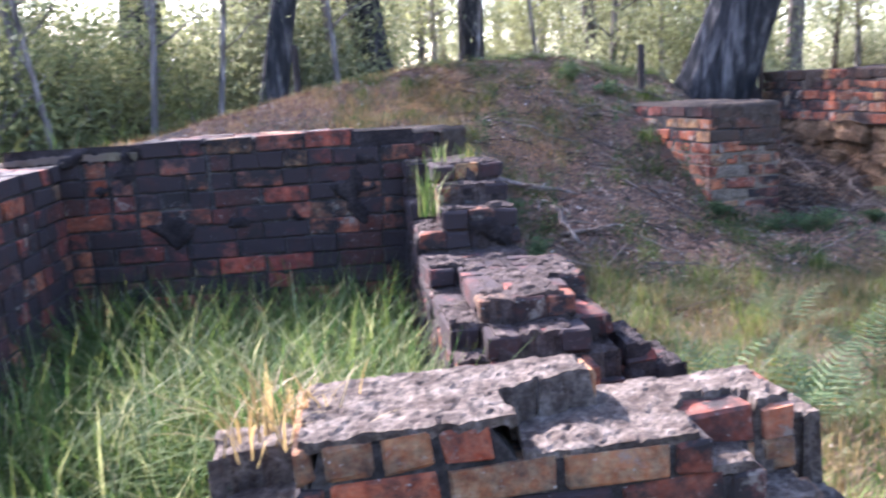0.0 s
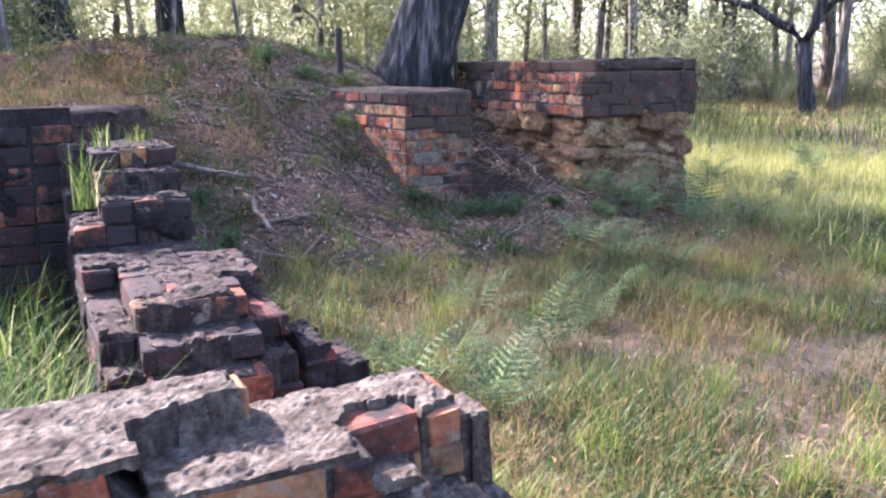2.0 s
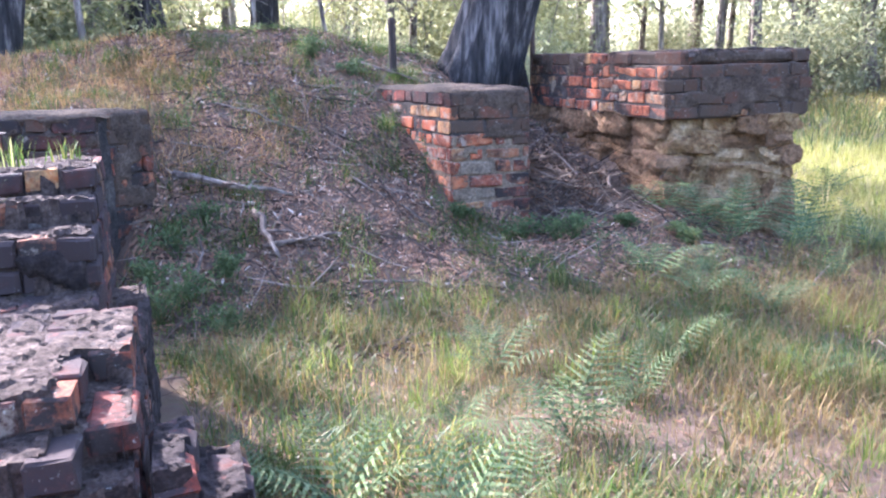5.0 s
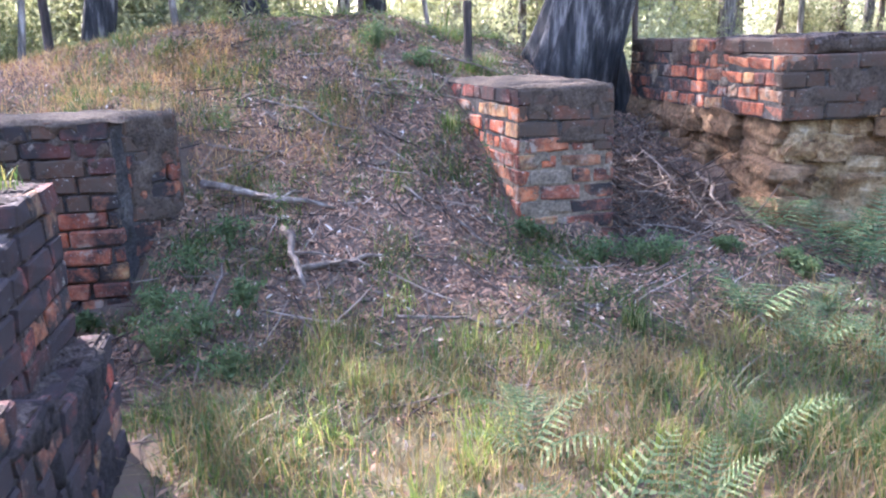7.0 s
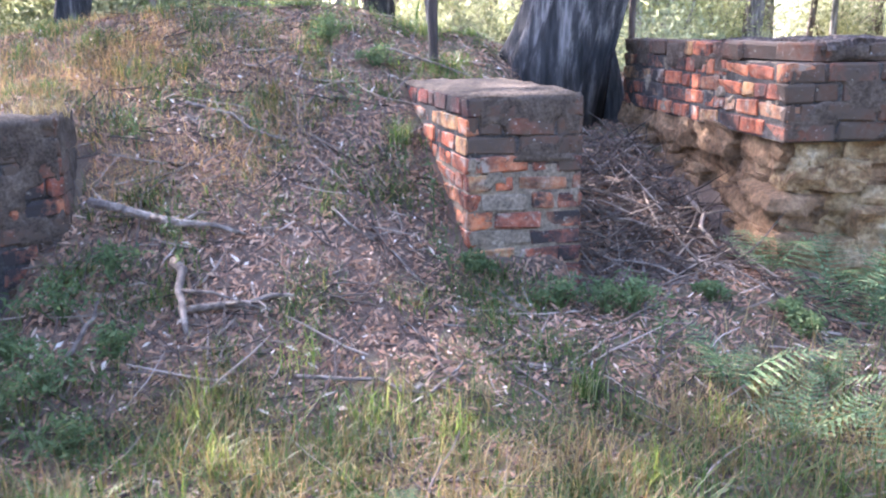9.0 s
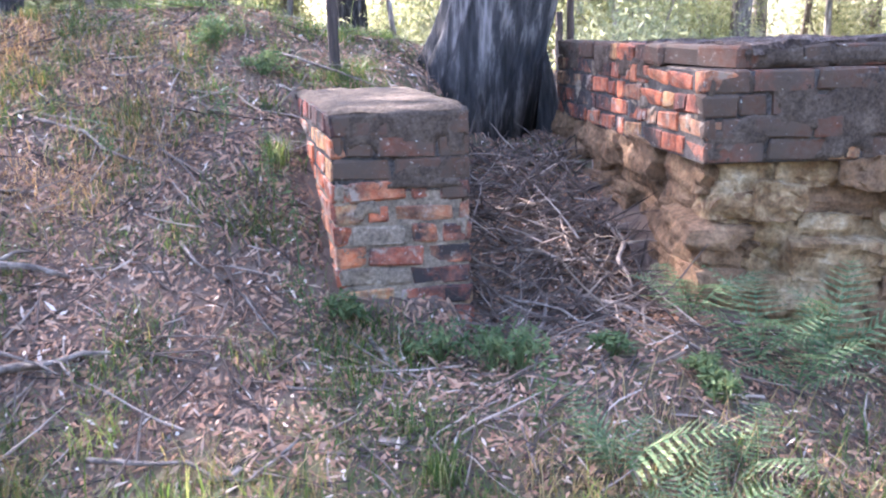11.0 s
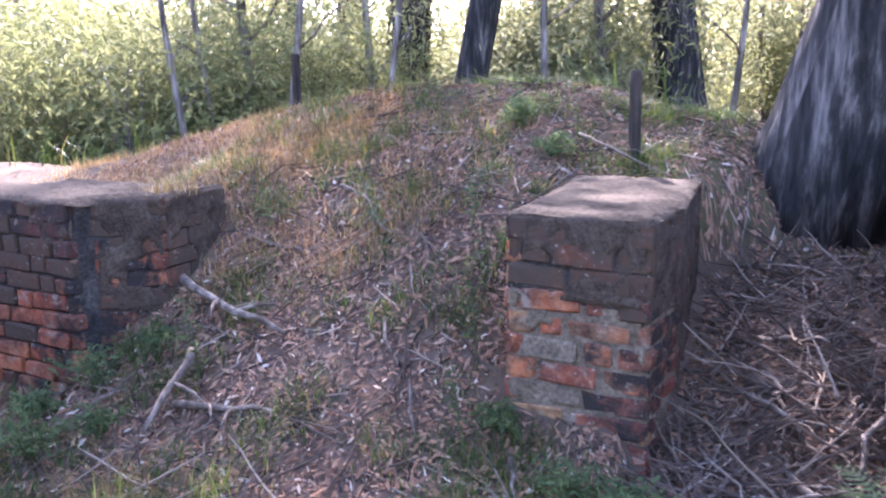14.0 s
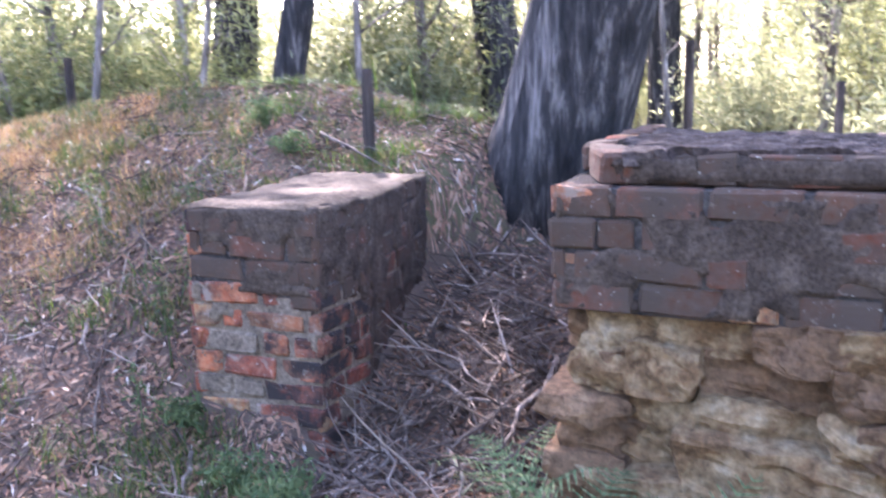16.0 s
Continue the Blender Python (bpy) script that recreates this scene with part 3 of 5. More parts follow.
# mostly lichen bricks, which also put shade into the flank's colour
def flank_paint(s, z):
    r = random.Random(round(s * 53 + z * 877)).random()
    if z > 0.56 or s > 0.2 + 0.1 * math.sin(z * 17):
        return brick_lichen
    return brick_red if r < 0.6 else brick_lichen


prism("mortar_core", (L1, L2, L4, L5, L6), -0.6, LT - 0.02, mortar_dark, left_block, "soot-dark mortar", 0.02)
brick_face(left_block, L1, L2, LB, LT, lambda s, z: left_paint(s, 0, z, "front"), 11, 0.008)
# flank bricks and crust: part lichen, part painted shade
brick_face(left_block, L3, L4, LB, LT, flank_paint, 12, 0.01)
brick_face(left_block, L4, L5, LB, LT, lambda s, z: brick_lichen, 13, 0.01)
face_crust(left_block, L1, L2, 0.5, LT, lichen_crust, 11, -0.1)
face_crust(left_block, L3, L4, 0.2, LT, lichen_crust, 12, 0.05, 0.007)
face_crust(left_block, L4, L5, 0.3, LT, lichen_crust, 14, 0.15, 0.007)
cap_slab("cement_cap", (L1, (-2.53, -0.32), (-2.34, 0.1), (-3.55, 0.1)), LT + 0.012, cement, left_block, "dull grey cement cap", 44, 0.03, 0.014)
cap_slab("cement_cap", ((-3.55, 0.1), (-2.36, 0.1), (-2.42, 0.48), (-3.55, 0.48)), LT - 0.012, cement, left_block, "dull grey cement cap", 46, 0.03, 0.02)

PB = 0.79 - 13 * COURSE
pier = thing("brick_pier", "weathered brick pier with grey cement cap beside a charred tree", "brick pier")
P1, P2, PS, P3, P4 = (-0.53, 0.0), (0.0, 0.0), (0.005, 0.37), (-0.17, 1.35), (-0.75, 1.25)


def pier_front(s, z):
    if z > 0.52:
        return brick_lichen
    r = random.Random(round(s * 71 + z * 613)).random()
    if s > 0.14 + 0.12 * math.sin(z * 9):
        return brick_orange if r < 0.7 else brick_red
    return mortar if r < 0.3 else brick_orange


prism("mortar_core", (P1, P2, PS, P3, P4), -0.5, 0.48, mortar, pier, "grey crumbling mortar", 0.006)
prism("mortar_core", (P1, P2, PS, P3, P4), 0.482, 0.78, mortar_dark, pier, "soot-dark mortar", 0.006)
brick_face(pier, P1, P2, PB, 0.79, pier_front, 21, 0.012)
brick_face(pier, P4, P1, PB, 0.79, lambda s, z: brick_dark if z > 0.7 else brick_orange, 22)
brick_face(pier, P2, PS, PB, 0.79, lambda s, z: brick_lichen if z > 0.4 else brick_red, 23, 0.012)
brick_face(pier, PS, P3, PB, 0.79, lambda s, z: brick_lichen if z > 0.22 or s < 0.12 else brick_red, 24, 0.012)
face_crust(pier, P1, P2, 0.48, 0.8, lichen_crust, 3, 0.2, 0.006)
face_crust(pier, P1, P2, 0.0, 0.5, mortar, 5, -0.45, 0.006, "mortar_smear", "grey lime mortar smear")
face_crust(pier, P2, PS, 0.3, 0.8, lichen_crust, 8, 0.1, 0.006)
face_crust(pier, PS, P3, 0.0, 0.8, lichen_crust, 9, 0.1, 0.006)
face_crust(back_wall, (0, 0), (1.98, 0), -0.2, 0.84, soot_crust, 16, -0.42)
cap_slab("cement_cap", (P1, (-0.01, 0.0), (0.0, 0.38), (-0.585, 0.38)), 0.808, cement, pier, "grey-brown cement cap with worn edges", 5, 0.02, 0.012)
cap_slab("cement_cap", ((-0.585, 0.38), (0.0, 0.38), P3, P4), 0.804, cement, pier, "grey-brown cement cap with worn edges", 6, 0.02, 0.012)

# corner wall: brick above, sandstone rubble below
W1, W2, W3, W4, W5 = (0.86, -0.19), (1.89, -0.26), (1.91, 1.2), (1.2, 1.25), (0.78, 1.9)
WB, WT = 0.575, 0.575 + 5 * COURSE - J
corner = thing("corner_wall", "brick wall corner on rough yellow sandstone footing", "ruined wall")


def wall_left(s, z):
    """Bare orange bricks in a ragged patch, black lichen elsewhere."""
    length = 2.23
    t = s / length
    if WB + 3 * COURSE < z and 1.86 < s < 1.98:
        return None
    if t > 0.985 - 0.3 * (z < 0.62):
        return brick_red
    return brick_orange if 0.35 + 0.08 * math.sin(z * 30) < t < 0.93 else brick_red


def set_back(a, b, d):
    u = (Vector(b) - Vector(a)).normalized()
    return (a[0] - u.y * d, a[1] + u.x * d), (b[0] - u.y * d, b[1] + u.x * d)


prism("rubble_core", (W1, W2, W3, W4, W5), WB - 0.005, WB + 4 * COURSE - 0.012, mortar_dark, corner, "rubble and lime mortar core", 0.007)
prism("rubble_footing", (W1, W2, W3, W4, W5), -0.5, WB - 0.01, sandstone_dark, corner, "earthy sandstone rubble", 0.13)
brick_face(corner, W5, W1, WB, WT - COURSE, wall_left, 31, 0.009)
# the top course is broken off across the corner
WL, WF = (0.842, 0.28), (1.0, -0.15)
brick_face(corner, W5, WL, WB + 4 * COURSE, WT, lambda s, z: brick_lichen if s < 0.9 or s > 1.45 else brick_red, 35, 0.012)
brick_face(corner, WL, WF, WB + 4 * COURSE, WT, lambda s, z: brick_lichen, 36, 0.014, rag=5)
brick_face(corner, W1, W2, WB, WT - COURSE, lambda s, z: brick_lichen if not (z < WB + 0.05 and 0.5 < s < 0.66) else brick_orange, 32, 0.014)
fa, fb = set_back((W1[0] + 0.13, W1[1]), (W2[0] - 0.03, W2[1]), 0.05)
brick_face(corner, fa, fb, WB + 4 * COURSE, WT, lambda s, z: brick_lichen, 33, 0.014)
brick_face(corner, W2, W3, WB, WT, lambda s, z: brick_lichen if z > 0.6 else brick_red, 34, 0.012, rag=6)
face_crust(corner, W1, W2, WB - 0.01, WT - COURSE - 0.004, lichen_crust, 21, 0.12, 0.006)
face_crust(corner, fa, fb, WB + 4 * COURSE - 0.008, WT + 0.004, lichen_crust, 22, 0.15, 0.007)
face_crust(corner, W2, W3, WB, WT, lichen_crust, 24, 0.25, 0.01)
face_crust(corner, W5, WL, WT - 0.16, WT, lichen_crust, 26, -0.1)
face_crust(corner, W5, W1, WB, WT - 0.08, mortar, 27, -0.42, 0.004, "mortar_smear", "grey lime mortar smear")
cap_slab("wall_top", ((1.0, W1[1] + 0.08), (W2[0] - 0.04, W2[1] + 0.08), W3, (0.9, 1.25)), WT - 0.004, crust_brown, corner, "rough mortar and worn brick top", 9, 0.04, 0.02, 44)
cap_slab("wall_top", ((0.9, 0.2), (1.02, -0.06), (0.96, 1.25), (0.83, 1.25)), WT - 0.006, crust_brown, corner, "rough mortar and worn brick top", 10, 0.04, 0.015, 20)
cap_slab("wall_top", ((0.83, 1.24), (1.18, 1.24), (1.16, 1.3), (0.82, 1.86)), WT - 0.004, crust_brown, corner, "rough mortar and worn brick top", 12, 0.04, 0.015, 16)
cap_slab("wall_ledge", ((0.87, -0.17), (1.05, -0.19), (1.03, 0.1), (0.86, 0.32)), WB + 4 * COURSE - 0.004, soot_crust, corner, "dark broken ledge at the wall corner", 14, 0.03, 0.012, 18)
crust(corner, 1.03, 1.84, -0.16, 0.3, WT + 0.014, crust_brown, 51, amp=0.03, label="flaking brown mortar", flake=9)
crust(corner, 0.94, 1.8, 0.36, 0.8, WT + 0.01, crust_brown, 53, amp=0.03, flake=9)


def stone_mesh(w, d, h, seed, material):
    rng = random.Random(seed)
    bm = bmesh.new()
    bmesh.ops.create_cube(bm, size=1.0)
    bmesh.ops.subdivide_edges(bm, edges=bm.edges[:], cuts=6, use_grid_fill=True)
    for v in bm.verts:
        c = v.co * 2
        f = 1 - 0.13 * (abs(c.x * c.y) + abs(c.y * c.z) + abs(c.x * c.z)) / 3
        q = Vector((c.x * w, c.y * d, c.z * h)) * 0.5 * f
        layer = Vector((q.x * 9, q.y * 9, q.z * 12))
        o = noise.noise_vector(layer + Vector((seed, 0, 0))) * 0.042 + noise.noise_vector(q * 30 + Vector((0, seed, 0))) * 0.016
        o.z *= 0.4
        v.co = q + o
    return bm_mesh("stone", bm, material)


def stone_face(parent, p0, p1, base, top, seed, paint, back=0.06):
    rng = random.Random(seed)
    a, b = Vector((*p0, 0)), Vector((*p1, 0))
    u = (b - a).normalized()
    inward = Vector((-u.y, u.x, 0))
    length, turn = (b - a).length, math.degrees(math.atan2(u.y, u.x))
    z = base
    while z < top - 0.04:
        h = min(rng.uniform(0.065, 0.15), top - z)
        if top - z - h < 0.05:
            h = top - z
        s = rng.uniform(-0.1, 0.0)
        while s < length:
            w = rng.uniform(0.16, 0.5)
            s0, s1 = max(s, 0), min(s + w, length)
            s += w
            if s1 - s0 < 0.07:
                continue
            at = a + u * (s0 + s1) / 2 + inward * (back + 0.075 + rng.uniform(-0.06, 0.06))
            part("stone", stone_mesh(s1 - s0 + 0.035, 0.26, h + 0.03, rng.randrange(999), paint(s0, z, rng)), parent,
                 m=pose(at.x, at.y, z + h / 2, rng.uniform(-3, 3), rng.uniform(-4, 4), turn + rng.uniform(-4, 4)))
        z += h


# left-face stones are all the dark sandstone, shade put into their colour
stone_face(corner, W5, W1, -0.4, WB, 51, lambda s, z, r: sandstone_dark, 0.085)
V2, V3 = (1.83, -0.25), (1.85, 1.2)
stone_face(corner, (W1[0] + 0.07, W1[1]), V2, -0.45, WB, 52, lambda s, z, r: sandstone if r.random() < 0.75 else sandstone_dark)
stone_face(corner, V2, V3, -0.45, WB, 53, lambda s, z, r: sandstone if r.random() < 0.6 else sandstone_dark)


# ---- trees ----
def leaf_cards(centres, spread, per, size, seed, squash=0.7, droop=0.5):
    """Small pointed leaves round the given centres."""
    rng = np.random.default_rng(seed)
    c = np.repeat(np.asarray(centres, float), per, 0)
    n = len(c)
    off = rng.normal(0, 1, (n, 3)) * np.repeat(np.asarray(spread, float), per)[:, None] * (0.5, 0.5, 0.5 * squash)
    at = c + off
    d = rng.normal(0, 1, (n, 3))
    d[:, 2] -= droop
    d /= np.linalg.norm(d, axis=1)[:, None]
    w = np.cross(d, rng.normal(0, 1, (n, 3)))
    w /= np.linalg.norm(w, axis=1)[:, None] + 1e-9
    ln = size * rng.uniform(0.6, 1.4, n)[:, None]
    wd = ln * rng.uniform(0.16, 0.3, n)[:, None]
    v = np.stack([at - d * ln, at + w * wd, at + d * ln, at - w * wd], 1).reshape(-1, 3)
    return v, np.arange(4 * n).reshape(-1, 4)


def grow_tree(rng, height, radius, lean, first, limbs, crown):
    """Trunk and limbs as tubes; returns them and the ends of the twigs."""
    pts, rad = [], []
    bend = rng.uniform(-1, 1), rng.uniform(-1, 1)
    for i in range(13):
        t = i / 12
        pts.append(Vector((lean[0] * t * height + bend[0] * 0.03 * height * math.sin(t * 4), lean[1] * t * height + bend[1] * 0.03 * height * math.sin(t * 3.3), t * height)))
        rad.append(radius * (1.0 - 0.72 * t) * (1 + 0.45 * max(0, 1 - t * 12)))
    trunk = [tube(pts, rad, 12, 0.06, rng.randrange(999))]
    wood, ends = [], []
    for i in range(limbs):
        t = first + (0.97 - first) * (i + rng.random()) / limbs
        k = min(11, int(t * 12))
        base = pts[k].lerp(pts[k + 1], t * 12 - k)
        g = rng.uniform(0, 2 * math.pi)
        ln = crown * rng.uniform(0.55, 1.0) * (1.1 - 0.5 * t)
        r0 = radius * (1 - 0.72 * t) * 0.5
        line, q = [base], base.copy()
        d = Vector((math.cos(g), math.sin(g), rng.uniform(0.35, 1.0))).normalized()
        for _ in range(4):
            d = (d + Vector((rng.uniform(-0.35, 0.35), rng.uniform(-0.35, 0.35), rng.uniform(-0.15, 0.3)))).normalized()
            q = q + d * ln / 4
            line.append(q.copy())
        wood.append(tube(line, [r0 * f for f in (1, 0.75, 0.52, 0.32, 0.12)], 6, 0.05, rng.randrange(999)))
        for a in (2, 3, 4):
            for _ in range(2):
                e = line[a] + Vector((rng.uniform(-1, 1), rng.uniform(-1, 1), rng.uniform(-0.4, 0.7))) * crown * 0.28
                wood.append(tube([line[a], line[a].lerp(e, 0.5) + Vector((0, 0, 0.05)), e], [r0 * 0.25, r0 * 0.16, 0.008], 4, 0, 0))
                ends.append(e)
    return join(trunk), join(wood), ends


def gum_tree(label, seed, height, radius, lean=(0, 0), first=0.35, limbs=9, crown=2.6, bark=None, leaves=None, per=70, leaf=0.085, group="bush trees"):
    rng = random.Random(seed)
    tree = thing("gum_tree", label, "tree", group=group)
    trunk, wood, ends = grow_tree(rng, height, radius, lean, first, limbs, crown)
    part("trunk", mesh_from("trunk", *trunk, bark, True), tree)
    part("branchwork", mesh_from("branchwork", *wood, bark, True), tree)
    if per:
        v, q = leaf_cards([tuple(e) for e in ends], [crown * 0.34] * len(ends), per, leaf, seed)
        part("crown", mesh_from_arrays("crown", v, q, leaves), tree)
    return tree


def bush(label, seed, height, width, leaves, bark, per=150, leaf=0.05, stems=10):
    rng = random.Random(seed)
    plant = thing("shrub", label, "shrub", group="undergrowth shrubs")
    wood, ends = [], []
    for i in range(stems):
        g, o = rng.uniform(0, 2 * math.pi), rng.uniform(0.2, 1)
        tip = Vector((math.cos(g) * width * 0.5 * o, math.sin(g) * width * 0.5 * o, height * rng.uniform(0.55, 1)))
        mid = tip * 0.5 + Vector((rng.uniform(-1, 1) * 0.15, rng.uniform(-1, 1) * 0.15, height * 0.1))
        wood.append(tube([(0, 0, -0.1), mid, tip], [0.03, 0.018, 0.006], 5, 0.1, i))
        ends += [tuple(tip), tuple(mid.lerp(tip, 0.5)), tuple(mid), tuple(mid * 0.6 + Vector((0, 0, 0.05)))]
    part("branching_stem", mesh_from("branching_stem", *join(wood), bark, True), plant)
    v, q = leaf_cards(ends, [width * 0.36] * len(ends), per, leaf, seed, 0.9, 0.2)
    part("foliage", mesh_from_arrays("foliage", v, q, leaves), plant)
    return plant


kinds = [
    gum_tree("tall grey-barked gum tree with sparse olive crown", 1, 11, 0.22, (0.03, 0.02), 0.3, 12, 3.2, bark_brown, leaf_olive),
    gum_tree("dark-trunked gum tree with sparse olive crown", 2, 13, 0.34, (-0.03, 0.02), 0.35, 12, 3.6, bark_black, leaf_olive),
    gum_tree("slender pale gum sapling with yellow-green leaves", 3, 7, 0.08, (0.05, 0.0), 0.22, 12, 1.9, bark_pale, leaf_yellow, 75, 0.075),
    gum_tree("slim brown gum tree with olive leaves", 4, 9, 0.13, (-0.05, 0.03), 0.25, 13, 2.5, bark_brown, leaf_olive, 60),
    gum_tree("bare thin leaning dead sapling", 5, 6, 0.05, (0.12, 0.02), 0.25, 7, 1.4, bark_brown, leaf_olive, 4, 0.05),
]
for kk, (tx, ty) in zip(kinds, ((-5.2, 13.0), (-10.5, 12.5), (3.6, 12.5), (-8.6, 9.0), (-5.6, 4.6))):
    kk.matrix_basis = pose(tx, ty, gz(tx, ty) - 0.1, 0, 0, 40)


def plant_copy(ob, x, y, turn, size=1.0, sink=0.1):
    made = copy_thing(ob, pose(x, y, gz(x, y) - sink, 0, 0, turn))
    made.scale = (size, size, size)
    return made


# trunks that stand out behind the mound
leaning = gum_tree("dark leaning gum tree behind the mound", 61, 10, 0.22, (0.2, 0.03), 0.4, 11, 3.0, bark_black, leaf_olive)
leaning.matrix_basis = pose(-4.5, 6.5, gz(-4.5, 6.5) - 0.1)
for kk, x, y, turn, size in ((1, -6.7, 8.7, 10, 1.15), (1, -2.5, 10.4, 130, 1.1), (1, -0.5, 12.9, 200, 0.95), (0, -4.6, 10.0, 80, 0.6), (3, -3.3, 9.2, 20, 0.75), 
                             (4, -6.4, 4.2, 170, 0.9), (4, -5.0, 5.6, 20, 1.0), (4, -3.2, 6.6, 100, 1.1), (2, -3.6, 11.6, 30, 1.1), (3, 1.8, 10.5, 200, 0.7), (2, 3.4, 9.6, 77, 0.8), (3, -7.6, 6.6, 60, 0.7),
                             (4, -7.2, 5.4, 250, 1.0), (4, -1.4, 7.4, 300, 0.9), (4, 0.2, 8.4, 120, 0.9), (2, -5.9, 6.9, 210, 0.8)):
    plant_copy(kinds[kk], x, y, turn, size)
rng = random.Random(12)
placed = []
for i in range(400):
    if len(placed) > 38:
        break
    far = rng.uniform(13, 34)
    g = radians(rng.uniform(-62, 62))
    x, y = far * math.sin(g), far * math.cos(g) - 2
    if x > 4.0 and y < 0.75 * x + 1.0 and far < 24:
        continue
    if abs(math.degrees(g) - math.degrees(SUN_AZ)) < 16 and far < 24:
        continue
    if any(math.hypot(x - a, y - b) < 2.0 for a, b in placed):
        continue
    placed.append((x, y))
    plant_copy(kinds[rng.choice((0, 2, 2, 2, 3, 3))], x, y, rng.uniform(0, 360), rng.uniform(0.7, 1.2))
for i in range(44):
    x, y = rng.uniform(-22, 7), rng.uniform(14, 30)
    if abs(math.degrees(math.atan2(x, y)) - math.degrees(SUN_AZ)) < 9 or any(math.hypot(x - a, y - b) < 1.2 for a, b in placed):
        continue
    placed.append((x, y))
    plant_copy(kinds[rng.choice((2, 3, 3))], x, y, rng.uniform(0, 360), rng.uniform(0.5, 0.9))
# trees behind the walker, which close the place
for i in range(16):
    g = radians(100 + i * 10.5)
    far = rng.uniform(17, 26)
    plant_copy(kinds[i % 4], far * math.sin(g), far * math.cos(g) - 2, rng.uniform(0, 360), rng.uniform(0.8, 1.2))

forked = thing("gum_tree", "dark forked gum tree standing in the field", "tree", 12.1, 8.1, gz(12.1, 8.1) - 0.1, group="field trees", rz=-47)
part("trunk", mesh_from("trunk", *tube([(0, 0, -0.1), (0.0, 0, 0.15), (-0.1, 0.02, 0.9), (-0.18, 0, 1.65)], (0.25, 0.19, 0.165, 0.16), 12, 0.05, 1), bark_black, True), forked)
left_limb = [(-0.16, 0, 1.6), (-0.45, 0.05, 1.95), (-0.75, 0.1, 2.1), (-1.2, 0.1, 2.42), (-1.5, 0.2, 2.5), (-2.1, 0.3, 2.65), (-2.6, 0.4, 3.2), (-2.9, 0.5, 4.0)]
part("limb", mesh_from("limb", *tube(left_limb, (0.13, 0.11, 0.1, 0.09, 0.075, 0.055, 0.04, 0.015), 9, 0.06, 2), bark_black, True), forked)
right_limb = [(-0.18, 0, 1.6), (0.02, 0, 2.0), (0.14, -0.03, 2.4), (0.12, 0, 3.0), (0.25, 0.1, 4.2), (0.1, 0.2, 5.6), (0.3, 0.3, 7.2)]
part("limb", mesh_from("limb", *tube(right_limb, (0.13, 0.12, 0.115, 0.105, 0.085, 0.055, 0.02), 9, 0.06, 3), bark_black, True), forked)
up_limb = [(-1.2, 0.1, 2.4), (-1.25, 0.0, 2.9), (-1.1, -0.1, 3.8), (-1.3, -0.2, 5.2)]
part("limb", mesh_from("limb", *tube(up_limb, (0.06, 0.05, 0.035, 0.012), 7, 0.06, 4), bark_black, True), forked)
out_limb = [(0.1, 0, 2.2), (0.4, 0.05, 2.5), (0.75, 0.1, 2.6), (1.4, 0.1, 3.3), (1.9, 0.1, 4.4)]
part("limb", mesh_from("limb", *tube(out_limb, (0.07, 0.06, 0.05, 0.035, 0.012), 7, 0.06, 5), bark_black, True), forked)
tips = [(-2.9, 0.5, 4.0), (-2.5, 0.4, 3.4), (-1.3, -0.2, 5.2), (-1.1, -0.1, 4.2), (0.1, 0.2, 5.6), (0.3, 0.3, 7.0), (1.9, 0.1, 4.4), (1.4, 0.3, 3.9), (-0.4, 0.6, 6.0), (0.9, -0.5, 6.2), (-2.0, 0.0, 4.6)]
v, q = leaf_cards(tips, [1.5] * len(tips), 260, 0.085, 78)
part("crown", mesh_from_arrays("crown", v, q, leaf_olive), forked)
plant_copy(kinds[3], 13.4, 8.6, 55, 1.0)
plant_copy(kinds[3], 19.5, 10.2, 190, 1.1)
plant_copy(kinds[2], 17.0, 13.5, 90, 1.2)

shrubs = [bush("yellow-green wattle shrub in sunlight", 1, 2.4, 2.0, leaf_yellow, bark_brown), bush("olive green bush in the undergrowth", 2, 2.0, 2.2, leaf_bush, bark_brown), bush("dull olive shrub among dry grass", 3, 1.4, 1.8, leaf_olive, bark_brown)]
for sh, (x, y) in zip(shrubs, ((-4.9, 10.5), (-6.6, 6.6), (2.6, 7.2))):
    sh.matrix_basis = pose(x, y, gz(x, y) - 0.05)
for kk, x, y, size in ((1, -7.6, 4.4, 1.2), (1, -8.6, 5.6, 1.3), (0, -7.4, 7.6, 1.2), (1, -9.5, 3.4, 1.2), (1, -5.4, 7.0, 0.9), (0, -3.4, 12.5, 1.2), (0, 3.8, 10.0, 1.2), (2, 1.0, 11.0, 1.2), (2, 4.8, 8.4, 0.7), (0, 6.5, 13.5, 1.0), (0, 5.2, 15.0, 1.0), (1, -10.5, 7.5, 1.4)):
    plant_copy(shrubs[kk], x, y, rng.uniform(0, 360), size, 0.05)
for i in range(40):
    x, y = rng.uniform(-15, 2.5), rng.uniform(9, 19)
    if x < -7:
        y -= 4.5
    plant_copy(shrubs[rng.choice((0, 1, 1, 2))], x, y, rng.uniform(0, 360), rng.uniform(0.7, 1.3) if x < -3.5 else rng.uniform(0.4, 0.75), 0.05)
for i in range(46):
    x, y = rng.uniform(-18, -3.8), rng.uniform(8.5, 16)
    if x < -7:
        y -= 3.5
    plant_copy(shrubs[rng.choice((1, 1, 2, 2))], x, y, rng.uniform(0, 360), rng.uniform(0.9, 1.6), 0.05)
